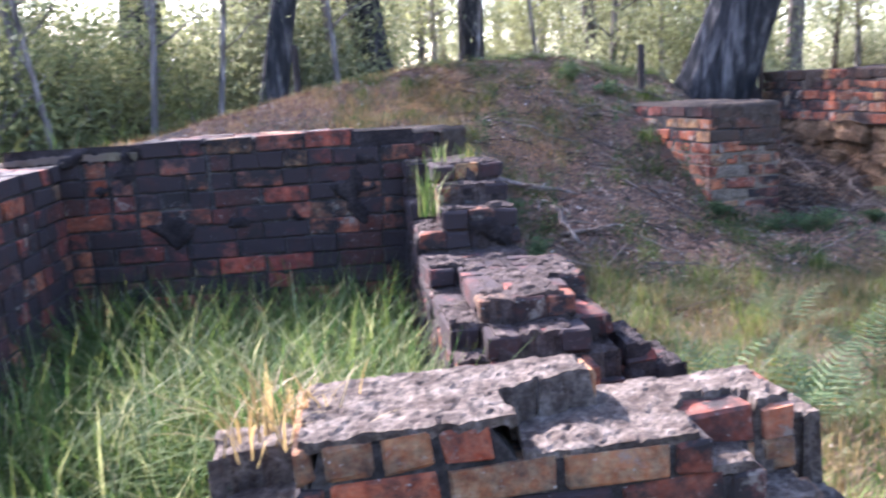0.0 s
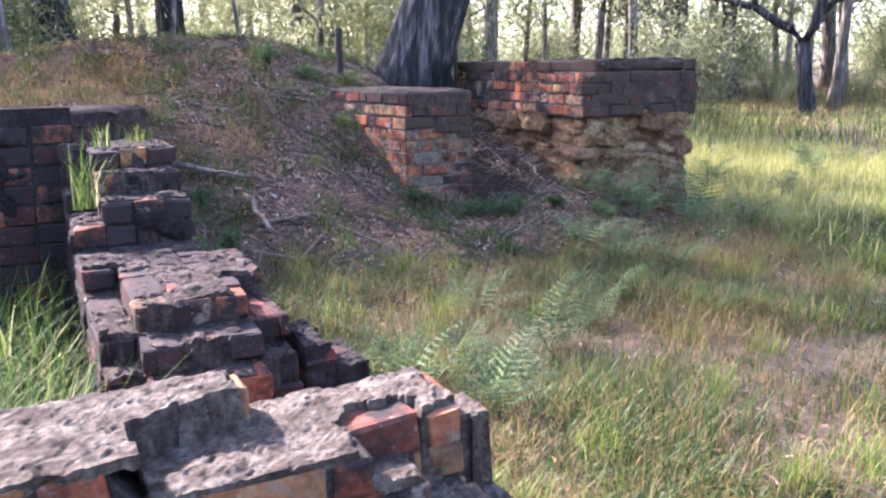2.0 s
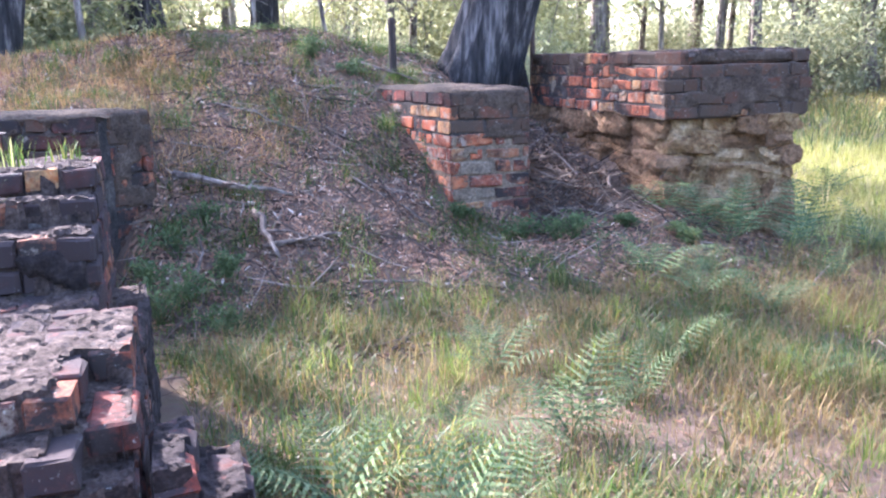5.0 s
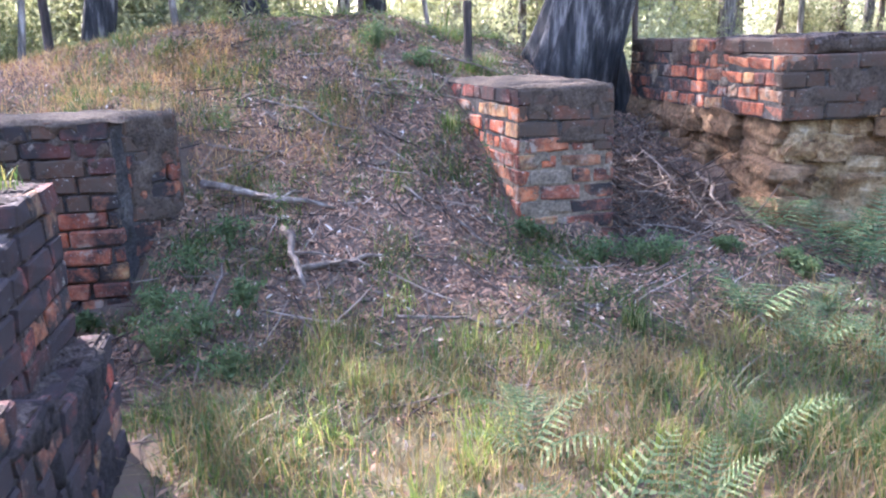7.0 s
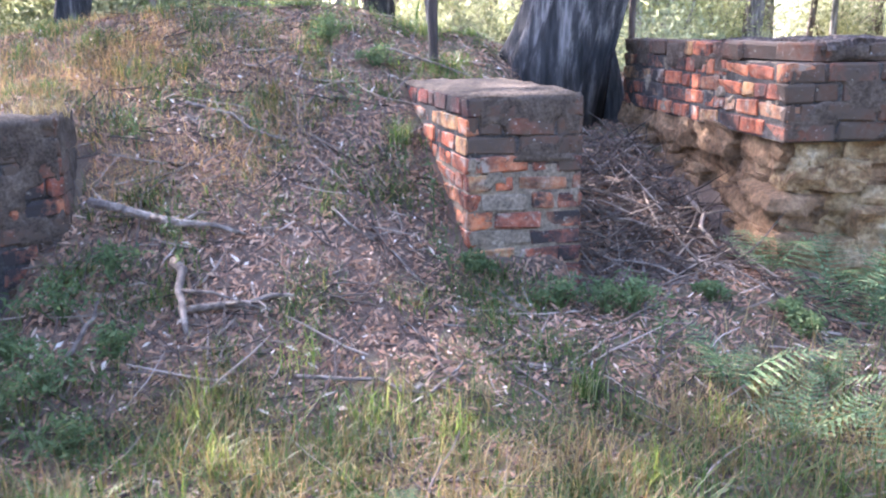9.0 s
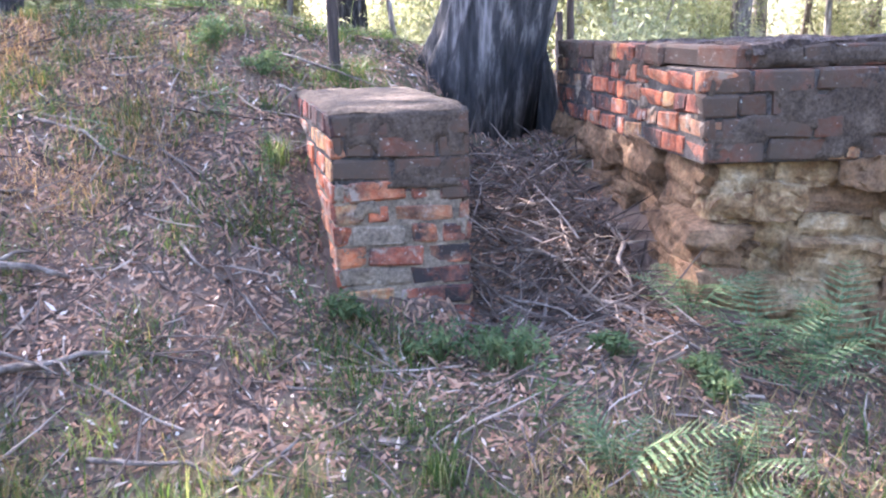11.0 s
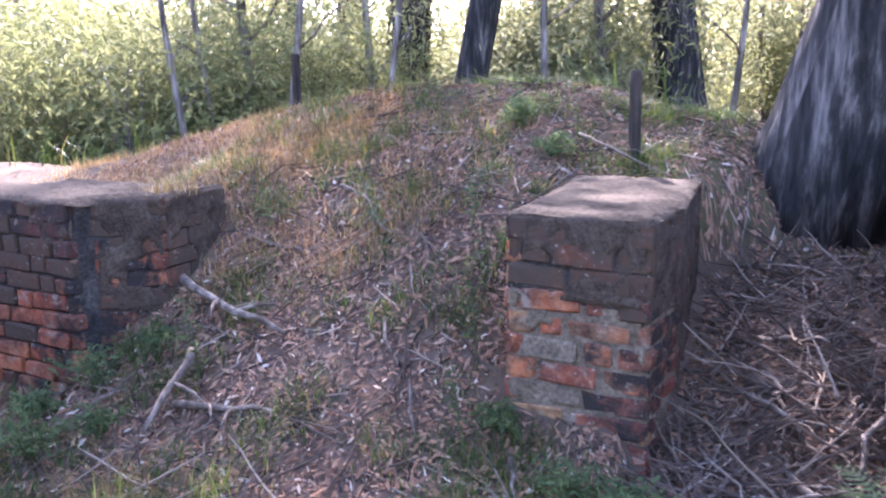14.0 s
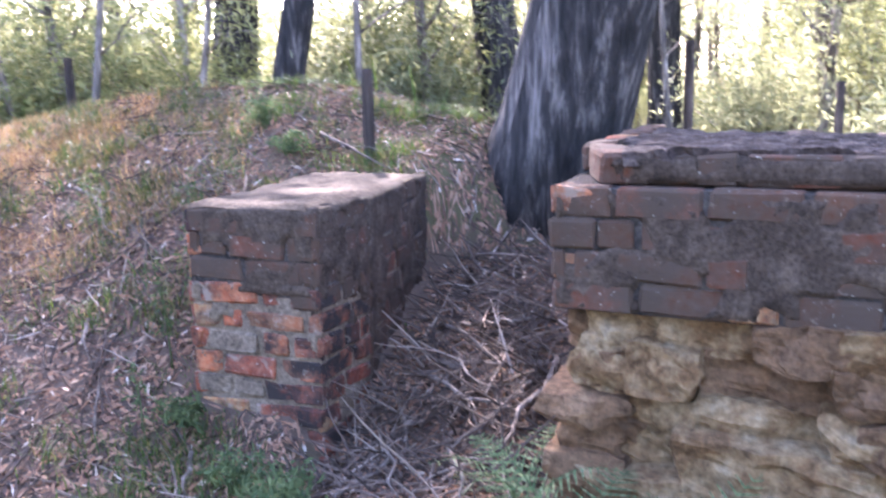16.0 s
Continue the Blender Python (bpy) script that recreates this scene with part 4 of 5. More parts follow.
for i in range(18):
    far, g = rng.uniform(13, 30), radians(rng.uniform(-60, 60))
    x, y = far * math.sin(g), far * math.cos(g) - 2
    if x > 4.0 and y < 0.75 * x + 2.0 and far < 25:
        continue
    plant_copy(shrubs[rng.choice((0, 1, 1, 2))], x, y, rng.uniform(0, 360), rng.uniform(0.9, 1.7), 0.05)

for i in range(30):
    far, g = rng.uniform(23, 34), radians(rng.uniform(24, 66))
    x, y = far * math.sin(g) - 2, far * math.cos(g) - 4
    plant_copy(kinds[rng.choice((2, 3, 3, 0))] if i % 2 else shrubs[rng.choice((0, 2))], x, y, rng.uniform(0, 360), rng.uniform(0.8, 1.2) if i % 2 else rng.uniform(0.6, 1.2))

for i in range(34):
    along, out = rng.uniform(-11, 10), rng.uniform(2.0, 6.5)
    x, y = 12.1 + 0.73 * out + 0.685 * along, 8.1 + 0.685 * out - 0.73 * along
    if i % 5 == 4:
        plant_copy(kinds[rng.choice((0, 3))], x, y, rng.uniform(0, 360), rng.uniform(0.7, 1.1))
    else:
        plant_copy(shrubs[rng.choice((0, 0, 2))], x, y, rng.uniform(0, 360), rng.uniform(0.3, 0.6), 0.05)

# far woods all round
r2 = np.random.default_rng(5)
g = r2.uniform(0, 2 * math.pi, 2800)
far = r2.uniform(36, 56, 2800)
hz = r2.uniform(0, 1, 2800) ** 1.4 * 12 * (0.65 + 0.35 * np.sin(g * 9) * np.sin(g * 23 + 1))
cen = np.stack([far * np.sin(g), far * np.cos(g), hz - 0.2], 1)
v, q = leaf_cards(cen, [2.2] * len(cen), 46, 0.32, 8, 0.8, 0.2)
tagged(new("far_woods", mesh_from_arrays("far_woods", v, q, leaf_olive)), "hazy olive gum forest in the distance", "forest", kind="stuff")

# the charred tree between the pier and the corner wall
char = thing("charred_tree", "huge leaning gum tree with blackened furrowed bark", "tree", 0.18, 2.1, 0.35)
pts, rad = [], []
for i in range(16):
    h = 0.62 * i
    pts.append(Vector((0.3 * h - 0.008 * h * h, -0.26 * h + 0.03 * h * h, h)))
    rad.append(0.3 + 0.14 * math.exp(-h * 2.2) - 0.012 * h)
sides = 40
tv, tf = tube(pts, rad, sides, 0.0, 4)
dense = []
for i, q in enumerate(tv):
    ring, s = divmod(i, sides)
    c = pts[ring]
    ridge = 1 + 0.045 * math.sin(s * 2.2 + ring * 0.25) + 0.05 * noise.noise((s * 0.7, ring * 0.5, 3)) + 0.12 * max(0, math.sin(s * 0.785 + 1)) * math.exp(-ring * 0.9)
    dense.append(c + (q - c) * ridge)
part("trunk", mesh_from("trunk", dense, tf, bark_black, True), char)
part("root_flare", mesh_from("root_flare", *tube([(0.62, -0.12, -0.1), (0.55, -0.14, 0.15), (0.5, -0.16, 0.45), (0.44, -0.2, 0.8)], (0.13, 0.1, 0.075, 0.03), 10, 0.08, 6), bark_black, True), char)
part("root_flare", mesh_from("root_flare", *tube([(-0.3, -0.2, -0.12), (-0.2, -0.12, 0.1), (-0.08, -0.08, 0.4)], (0.11, 0.1, 0.05), 10, 0.08, 7), bark_black, True), char)
limbs, ends = [], []
rng = random.Random(41)
for i in range(11):
    k = 7 + i % 9
    d = Vector((math.cos(i * 2.4), math.sin(i * 2.4), 0.55)).normalized()
    line = [pts[k]]
    for _ in range(4):
        d = (d + Vector((rng.uniform(-0.3, 0.3), rng.uniform(-0.3, 0.3), rng.uniform(-0.1, 0.25)))).normalized()
        line.append(line[-1] + d * 0.9)
    limbs.append(tube(line, (0.12, 0.09, 0.06, 0.035, 0.012), 7, 0.05, i))
    ends += [tuple(line[j] + Vector((rng.uniform(-0.8, 0.8), rng.uniform(-0.8, 0.8), rng.uniform(-0.3, 0.6)))) for j in (2, 3, 4) for _ in range(3)]
part("branchwork", mesh_from("branchwork", *join(limbs), bark_black, True), char)
v, q = leaf_cards(ends, [1.1] * len(ends), 70, 0.085, 17)
part("crown", mesh_from_arrays("crown", v, q, leaf_olive), char)


# ---- fence posts ----
def fence_post(x, y, z0, z1, r=0.03, tilt=0.0):
    post = thing("fence_post", "dark weathered wooden fence post stub", "post", x, y, z0, group="old fence posts")
    h = z1 - z0
    v, f = tube([(0, 0, -0.25), (tilt * 0.3, 0, h * 0.35), (tilt * 0.7, 0.004, h * 0.75), (tilt, 0, h - 0.012), (tilt, 0, h)], (r * 1.05, r, r * 0.98, r * 0.95, r * 0.75), 9, 0.1, int(x * 10))
    part("shaft", mesh_from("shaft", v, f, post_wood), post)


for args in ((-0.54, 1.49, gz(-0.54, 1.49), 1.3), (-3.62, 2.6, gz(-3.62, 2.6), 1.5, 0.035), (0.95, 2.3, gz(0.95, 2.3), 1.42, 0.025), (1.9, 6.8, gz(1.9, 6.8), 1.22, 0.045)):
    fence_post(*args)


# ---- grass, litter, ferns ----
def blades(x, y, height, width, seed, lean=0.5, z=None):
    """Curved blades of three segments, as one array."""
    r = np.random.default_rng(seed)
    n = len(x)
    z = ground_height(x, y) if z is None else z
    g = r.uniform(0, 2 * math.pi, n)
    d = np.stack([np.cos(g), np.sin(g)], 1)
    b = height * lean * r.uniform(0.2, 1.4, n)
    side = np.stack([-d[:, 1], d[:, 0], np.zeros(n)], 1)
    rows = []
    for f, w in ((0, 1.0), (0.4, 0.85), (0.75, 0.55), (1.0, 0.08)):
        c = np.stack([x + d[:, 0] * b * f * f, y + d[:, 1] * b * f * f, z - 0.015 + height * (f - 0.3 * f * f * np.minimum(b / height, 1.3))], 1)
        rows += [c - side * (width * w)[:, None], c + side * (width * w)[:, None]]
    v = np.stack(rows, 1).reshape(-1, 3)
    base = np.arange(n)[:, None, None] * 8
    q = base + np.array([[0, 1, 3, 2], [2, 3, 5, 4], [4, 5, 7, 6]])[None]
    return v, q.reshape(-1, 4)


def clumped(r, n, x0, x1, y0, y1, clumps, spread):
    cx, cy = r.uniform(x0, x1, clumps), r.uniform(y0, y1, clumps)
    k = r.integers(0, clumps, n)
    return cx[k] + r.normal(0, spread, n), cy[k] + r.normal(0, spread, n)


def grass_patch(name, label, x, y, h, w, mat, seed, lean=0.5):
    v, q = blades(x, y, h, w, seed, lean)
    tagged(new(name, mesh_from_arrays(name, v, q, mat)), label, "grass", kind="stuff")


def clear_of_walls(x, y):
    in_step = (x > -2.85) & (x < -2.17) & (y > -3.55) & (y < -1.6)
    in_near = (x > -3.55) & (x < -1.95) & (y > -4.42) & (y < -4.0)
    in_left = (x > -3.6) & (x < -2.5 + 0.5 * np.clip(y + 0.3, 0, 0.4)) & (y > -0.35) & (y < 0.5)
    in_pier = (x > -0.56 - 0.17 * y) & (x < 0.02 - 0.12 * np.clip(y - 0.3, 0, 2)) & (y > -0.02) & (y < 1.2)
    in_corner = (x > 0.78) & (x < 1.8) & (y > -0.27) & (y < 1.9)
    return ~(in_step | in_near | in_left | in_pier | in_corner)


r2 = np.random.default_rng(21)
x, y = clumped(r2, 7500, -4.35, -2.85, -4.2, -1.75, 170, 0.13)
keep = clear_of_walls(x, y) & (x < -2.8) & (x > -4.42) & (y < -1.74) & ((y > -3.95) | (x < -3.5))
x, y = x[keep], y[keep]
grass_patch("tall_grass", "tall lush green grass filling the brick enclosure", x, y, r2.uniform(0.22, 0.68, len(x)), r2.uniform(0.0015, 0.0055, len(x)), grass_lush, 1, 0.85)

x, y = clumped(r2, 125000, -2.15, 4.6, -5.2, -0.75, 2100, 0.1)
wet = np.sin(x * 2.3 + 1) * np.cos(y * 2.9) + 0.7 * np.sin(x * 0.9 - y * 1.7)
keep = clear_of_walls(x, y) & (wet + r2.normal(0, 0.5, len(x)) > -1.7) & ~((np.hypot(x + 0.55, y + 3.6) < 0.38) & (r2.random(len(x)) < 0.5)) & (y < -1.15 + 0.4 * r2.normal(0, 1, len(x)))
x, y = x[keep], y[keep]
grass_patch("meadow_grass", "short green meadow grass with dry blades", x, y, (0.03 + 0.17 * r2.random(len(x)) ** 2) * (0.75 + 0.35 * np.sin(x * 3.1 + 2 * np.sin(y * 2.3))), r2.uniform(0.0015, 0.0035, len(x)), grass_meadow, 2, 0.9)

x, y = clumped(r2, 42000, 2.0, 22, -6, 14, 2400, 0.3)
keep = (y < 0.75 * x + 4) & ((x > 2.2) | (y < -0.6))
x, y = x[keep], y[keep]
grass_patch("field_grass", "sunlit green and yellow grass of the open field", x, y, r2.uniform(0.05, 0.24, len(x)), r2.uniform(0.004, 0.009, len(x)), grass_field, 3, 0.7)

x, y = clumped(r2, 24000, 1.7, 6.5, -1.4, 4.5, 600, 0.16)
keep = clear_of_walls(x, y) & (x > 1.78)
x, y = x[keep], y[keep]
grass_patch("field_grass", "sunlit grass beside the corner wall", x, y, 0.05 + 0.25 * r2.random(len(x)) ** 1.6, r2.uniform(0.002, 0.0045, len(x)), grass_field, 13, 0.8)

x, y = clumped(r2, 9000, 6, 24, 4, 18, 500, 0.35)
keep = (y > 0.5 * x + 0.6) & (y < 0.75 * x + 3)
x, y = x[keep], y[keep]
grass_patch("dry_grass", "pale dry grass along the field edge", x, y, r2.uniform(0.1, 0.4, len(x)), r2.uniform(0.004, 0.009, len(x)), grass_straw, 8, 0.6)

x, y = clumped(r2, 26000, -2.1, 2.8, -4.8, -0.9, 210, 0.13)
keep = clear_of_walls(x, y)
x, y = x[keep], y[keep]
grass_patch("dry_grass", "straw-coloured dry grass tufts", x, y, r2.uniform(0.05, 0.19, len(x)), r2.uniform(0.001, 0.0025, len(x)), grass_straw, 4, 0.8)

x, y = clumped(r2, 5200, -2.0, 2.6, -4.4, -0.75, 90, 0.05)
keep = clear_of_walls(x, y)
x, y = x[keep], y[keep]
grass_patch("bright_grass", "bright yellow-green grass tufts in the meadow", x, y, r2.uniform(0.07, 0.2, len(x)), r2.uniform(0.0012, 0.003, len(x)), grass_bright, 44, 0.6)

x, y = clumped(r2, 14000, -5.6, -2.0, 0.1, 3.0, 130, 0.15)
keep = clear_of_walls(x, y)
x, y = x[keep], y[keep]
grass_patch("dry_grass", "sunlit dry orange grass on the mound shoulder", x, y, r2.uniform(0.03, 0.12, len(x)), r2.uniform(0.001, 0.003, len(x)), grass_rust, 5, 0.9)

x, y = clumped(r2, 30000, -3.4, -0.1, -1.6, 2.8, 330, 0.06)
keep = clear_of_walls(x, y)
x, y = x[keep], y[keep]
grass_patch("sparse_grass", "small scattered green tufts on the mound", x, y, r2.uniform(0.03, 0.13, len(x)), r2.uniform(0.0012, 0.003, len(x)), grass_meadow, 6, 0.8)

x, y = clumped(r2, 26000, -14, 10, 2.6, 20, 900, 0.35)
keep = (x < 1.2) | (y > 3)
x, y = x[keep], y[keep]
grass_patch("woodland_grass", "bright grass and low growth under the trees", x, y, r2.uniform(0.1, 0.5, len(x)), r2.uniform(0.004, 0.009, len(x)), grass_meadow, 7, 0.6)

x, y = clumped(r2, 5000, -2.6, -1.3, 0.3, 1.7, 22, 0.13)
grass_patch("dry_grass", "rusty dry grass clumps on the mound", x, y, r2.uniform(0.03, 0.12, len(x)), r2.uniform(0.001, 0.002, len(x)), grass_rust, 9, 0.9)

x, y = clumped(r2, 80000, -11, 7, -12, 1.0, 2600, 0.22)
keep = clear_of_walls(x, y) & ((y < -4.9) | (x < -4.9)) & ~((x > -4.9) & (x < -4.3))
x, y = x[keep], y[keep]
grass_patch("meadow_grass", "thin green grass on bare soil around the walls", x, y, r2.uniform(0.04, 0.16, len(x)), r2.uniform(0.002, 0.005, len(x)), grass_meadow, 31, 0.9)

# leaf litter and twigs
n = 220000
x, y = r2.uniform(-4.6, 2.4, n), r2.uniform(-4.6, 3.4, n)
bare = 0.5 + 0.5 * np.sin(x * 2.1 + 1.3 * np.sin(y * 1.7)) * np.sin(y * 2.6 + 0.8)
keep = clear_of_walls(x, y) & (r2.random(n) < np.clip((y + 1.7) / 1.2, 0.04 + 0.13 * bare, 1))
x, y = x[keep], y[keep]
n = len(x)
g, tip = r2.uniform(0, 2 * math.pi, n), r2.uniform(-0.5, 0.5, n)
ln, wd = 0.005 + 0.034 * r2.random(n) ** 2.4, r2.uniform(0.0022, 0.008, n)
u = np.stack([np.cos(g), np.sin(g), tip], 1)
slope_x = (ground_height(x + 0.05, y) - ground_height(x - 0.05, y)) / 0.1
slope_y = (ground_height(x, y + 0.05) - ground_height(x, y - 0.05)) / 0.1
u[:, 2] += u[:, 0] * slope_x + u[:, 1] * slope_y
s = np.stack([-np.sin(g), np.cos(g), r2.uniform(-0.6, 0.6, n) - np.sin(g) * slope_x + np.cos(g) * slope_y], 1)
c = np.stack([x, y, ground_height(x, y) + r2.uniform(0.004, 0.022, n)], 1)
v = np.stack([c - u * ln[:, None], c + s * wd[:, None] + (0, 0, 0.004), c + u * ln[:, None], c - s * wd[:, None]], 1).reshape(-1, 3)
tagged(new("leaf_litter", mesh_from_arrays("leaf_litter", v, np.arange(4 * n).reshape(-1, 4), litter_mat)), "brown and grey fallen gum leaves", "leaf litter", kind="stuff")

rng = random.Random(8)


def stick(length, r, seed):
    q = random.Random(seed)
    pts, at, d = [], Vector((0, 0, 0)), Vector((1, 0, 0))
    for i in range(5):
        pts.append(at.copy())
        d = (d + Vector((0, q.uniform(-0.25, 0.25), q.uniform(-0.12, 0.14)))).normalized()
        at = at + d * length / 4
    return tube(pts, [r, r * 0.9, r * 0.75, r * 0.55, r * 0.25], 5, 0.15, seed)


twigs = []
twig_pile = thing("twig_pile", "tangled heap of dry grey twigs between pier and wall", "twigs")
for i in range(4200):
    if i < 900:
        x, y = rng.uniform(0.03, 0.8), rng.uniform(-0.3, 1.5)
    else:
        x, y = rng.uniform(-2.6, 1.2), rng.uniform(-1.7, 2.6)
    if not clear_of_walls(np.array(x), np.array(y)):
        continue
    v, f = stick(rng.uniform(0.08, 0.4), rng.uniform(0.0018, 0.006), i)
    turn = rng.uniform(0, 6.28)
    climb = math.atan((gz(x + 0.1 * math.cos(turn), y + 0.1 * math.sin(turn)) - gz(x, y)) / 0.1)
    pitch = rng.uniform(-0.8, 0.3) if i < 900 else rng.uniform(-0.12, 0.1) - climb
    m = Matrix.Translation((x, y, gz(x, y) + rng.uniform(0.005, 0.06 if i < 900 else 0.015))) @ Euler((0, pitch, turn)).to_matrix().to_4x4()
    if i < 260:
        part("twig", mesh_from("twig", v, f, twig_mat), twig_pile, m=m)
    else:
        twigs.append(([m @ q for q in v], f))
tagged(new("twigs", mesh_from("twigs", *join(twigs), twig_mat)), "tangle of dry grey twigs and bark strips", "twigs", kind="stuff")


def lying_branch(label, x0, y0, x1, y1, r, seed, lift=0.03, forks=2, z0=None, z1=None):
    q = random.Random(seed)
    a, b = Vector((x0, y0, gz(x0, y0) + lift if z0 is None else z0)), Vector((x1, y1, gz(x1, y1) + lift if z1 is None else z1))
    br = thing("fallen_branch", label, "branch", a.x, a.y, a.z, group="fallen branches")
    d = b - a
    pts = [d * t + Vector((0, 0, 0 if t in (0, 1) else q.uniform(-0.01, 0.02))) + d.cross(Vector((0, 0, 1))) * q.uniform(-0.05, 0.05) for t in (0, 0.2, 0.4, 0.6, 0.8, 1)]
    part("limb", mesh_from("limb", *tube(pts, [r * f for f in (1, 0.95, 0.85, 0.75, 0.6, 0.35)], 8, 0.12, seed), dead_wood, True), br)
    for i in range(forks):
        s = pts[2 + i]
        e = s + d.cross(Vector((0, 0, 1))).normalized() * q.choice((-1, 1)) * q.uniform(0.1, 0.25) + d.normalized() * q.uniform(0.05, 0.2) + Vector((0, 0, 0.02))
        part("side_twig", mesh_from("side_twig", *tube([s, s.lerp(e, 0.5) + Vector((0, 0, 0.02)), e], (r * 0.5, r * 0.35, r * 0.1), 6, 0.1, seed + i), dead_wood, True), br)


lying_branch("long pale grey fallen branch on leaf litter", -2.2, -0.01, -1.53, -0.1, 0.022, 1, 0.045, 2, 0.38, 0.225)
lying_branch("upright forked grey dead root", -1.77, -0.34, -1.68, -0.7, 0.02, 2, 0.05, 1, 0.19, 0.0)
lying_branch("thin grey fallen stick", -1.75, -0.5, -1.3, -0.42, 0.018, 3)
lying_branch("pale short stick at the pier foot", -0.42, -0.2, -0.31, -0.38, 0.011, 4, 0.02, 0)
lying_branch("thin curved stick on the litter", -1.28, -0.83, -0.78, -0.93, 0.009, 5, 0.02, 1)
lying_branch("pale split stick lying in the gap", 0.22, 0.755, 0.5, 0.634, 0.011, 31, 0.03, 0, 0.225, 0.285)
lying_branch("long pale thin stick leaning out of the gap", 0.11, 0.15, 0.46, -0.36, 0.007, 32, 0.03, 0)
lying_branch("bleached straight stick in the gap litter", 0.34, 0.46, 0.57, 0.08, 0.008, 33, 0.03, 1)
lying_branch("thin grey stick at the broad pier foot", -2.12, -0.72, -2.06, -0.38, 0.01, 34, 0.03, 1)
lying_branch("broken grey wood strip between the walls", 0.35, 0.8, 0.6, 0.86, 0.012, 6, 0.04, 0)
lying_branch("grey branch leaning between the walls", 0.42, 0.12, 0.62, -0.32, 0.012, 7, 0.03, 1)
lying_branch("curved grey root against the stones", 0.7, 0.5, 0.66, -0.05, 0.014, 9, 0.1, 1)
lying_branch("thin pale stick leaning at the stones", 0.2, -0.3, 0.34, 0.1, 0.009, 10, 0.03, 0)
lying_branch("grey stick on the litter", -1.15, 0.12, -0.72, -0.3, 0.009, 11, 0.02, 1)
lying_branch("grey stick below the pier", -0.8, -0.95, -0.62, -0.75, 0.008, 12, 0.02, 0)


def frond_mesh(length, seed, mat):
    """A bracken frond: a curved rib with paired, tapering leaflets."""
    q = random.Random(seed)
    verts, faces = [], []
    n = 15
    rib = [Vector((length * t * (1 - 0.12 * t), 0, length * (0.75 * t - 0.62 * t * t))) for t in [i / n for i in range(n + 1)]]
    for i in range(2, n + 1):
        t = i / n
        w = length * 0.36 * (1 - t) ** 0.8 * min(1, t * 5) + 0.006
        for side in (-1, 1):
            tip = rib[i] + Vector((w * 0.45, side * w, -0.12 * w + q.uniform(-0.01, 0.01)))
            seg, slip = 6, q.uniform(0, 0.8)
            for k in range(seg):
                a, b = rib[i].lerp(tip, max(0, k + slip - 0.5) / seg), rib[i].lerp(tip, (k + slip + 0.32) / seg)
                h = 0.3 * w * (1 - k / seg) * 0.24 + 0.0025
                o = len(verts)
                out = Vector((h, 0, 0.1 * h))
                verts += [a - out * 0.9, b - out * 0.35, b + out * 0.55, a + out * 0.9]
                faces.append((o, o + 1, o + 2, o + 3))
    o = len(verts)
    tv, tf = tube(rib, [0.0035 * (1 - 0.8 * i / n) for i in range(n + 1)], 4)
    return verts + tv, faces + [tuple(i + o for i in f) for f in tf]


fronds = [mesh_from("frond", *frond_mesh(ln, i, fern_green), fern_green) for i, ln in enumerate((0.42, 0.55, 0.34, 0.48))]


def bracken(x, y, size, count, seed, lift=0.0):
    q = random.Random(seed)
    fern = thing("bracken_fern", "green bracken fern with arching fronds", "fern", x, y, gz(x, y) + lift, group="bracken ferns")
    for i in range(count):
        g = 360 * i / count + q.uniform(-25, 25)
        m = pose(0, 0, 0, 0, q.uniform(-48, -6), g) @ Matrix.Scale(size * q.uniform(0.75, 1.15), 4)
        part("frond", q.choice(fronds), fern, m=m)


for i, (x, y, size, count) in enumerate(((-1.72, -2.9, 0.8, 7), (-1.95, -2.75, 0.6, 6), (-1.45, -3.15, 0.7, 6), (-0.95, -2.0, 0.7, 6), (-0.9, -2.65, 0.8, 7), (-0.55, -2.45, 0.6, 6),
                                         (1.05, -0.65, 0.9, 6), (0.3, -1.0, 0.85, 7), (0.45, -1.3, 0.85, 7), (0.7, -1.0, 0.7, 6), (1.5, -0.7, 0.7, 7),
                                         (0.8, -0.28, 1.0, 5), (0.97, -0.5, 0.95, 6), (1.25, -0.5, 1.05, 6), (1.7, -0.55, 1.0, 6), (-0.92, -1.75, 0.55, 6), (1.9, -0.9, 0.8, 7), (3.4, 0.2, 0.9, 7), (4.4, 0.8, 1.0, 7), (-1.85, -3.35, 0.6, 5), (2.6, -0.4, 0.7, 6), (-1.25, -2.45, 0.6, 6), (-0.2, -2.1, 0.7, 6), (0.2, -2.5, 0.6, 6), (-1.2, -3.0, 0.6, 6), (0.6, -1.7, 0.7, 7), (1.3, -1.3, 0.7, 7), (3.0, 0.8, 1.0, 7), (5.2, 1.6, 1.0, 7))):
    bracken(x, y, size, count, 60 + i)


def grass_tuft(label, x, y, h, n, mat, seed, z=None, spread=0.03, lean=0.5):
    tuft = thing("grass_tuft", label, "grass tuft", x, y, gz(x, y) if z is None else z, group="grass tufts")
    r = np.random.default_rng(seed)
    v, q = blades(r.normal(0, spread, n), r.normal(0, spread, n), r.uniform(0.5, 1, n) * h, np.full(n, 0.0025), seed, lean, np.zeros(n))
    part("grass_clump", mesh_from_arrays("grass_clump", v, q, mat), tuft)


grass_tuft("bright green grass tuft on bare litter", -0.21, -0.98, 0.2, 60, grass_lush, 1)
grass_tuft("bright green grass tuft by the pier", -0.8, 0.62, 0.2, 80, grass_lush, 2)
grass_tuft("bright tuft growing on the brick wall", -2.66, -1.9, 0.13, 34, grass_lush, 3, 0.69)
grass_tuft("bright tuft at the foot of the stepped wall", -2.72, -3.62, 0.3, 60, grass_lush, 4)
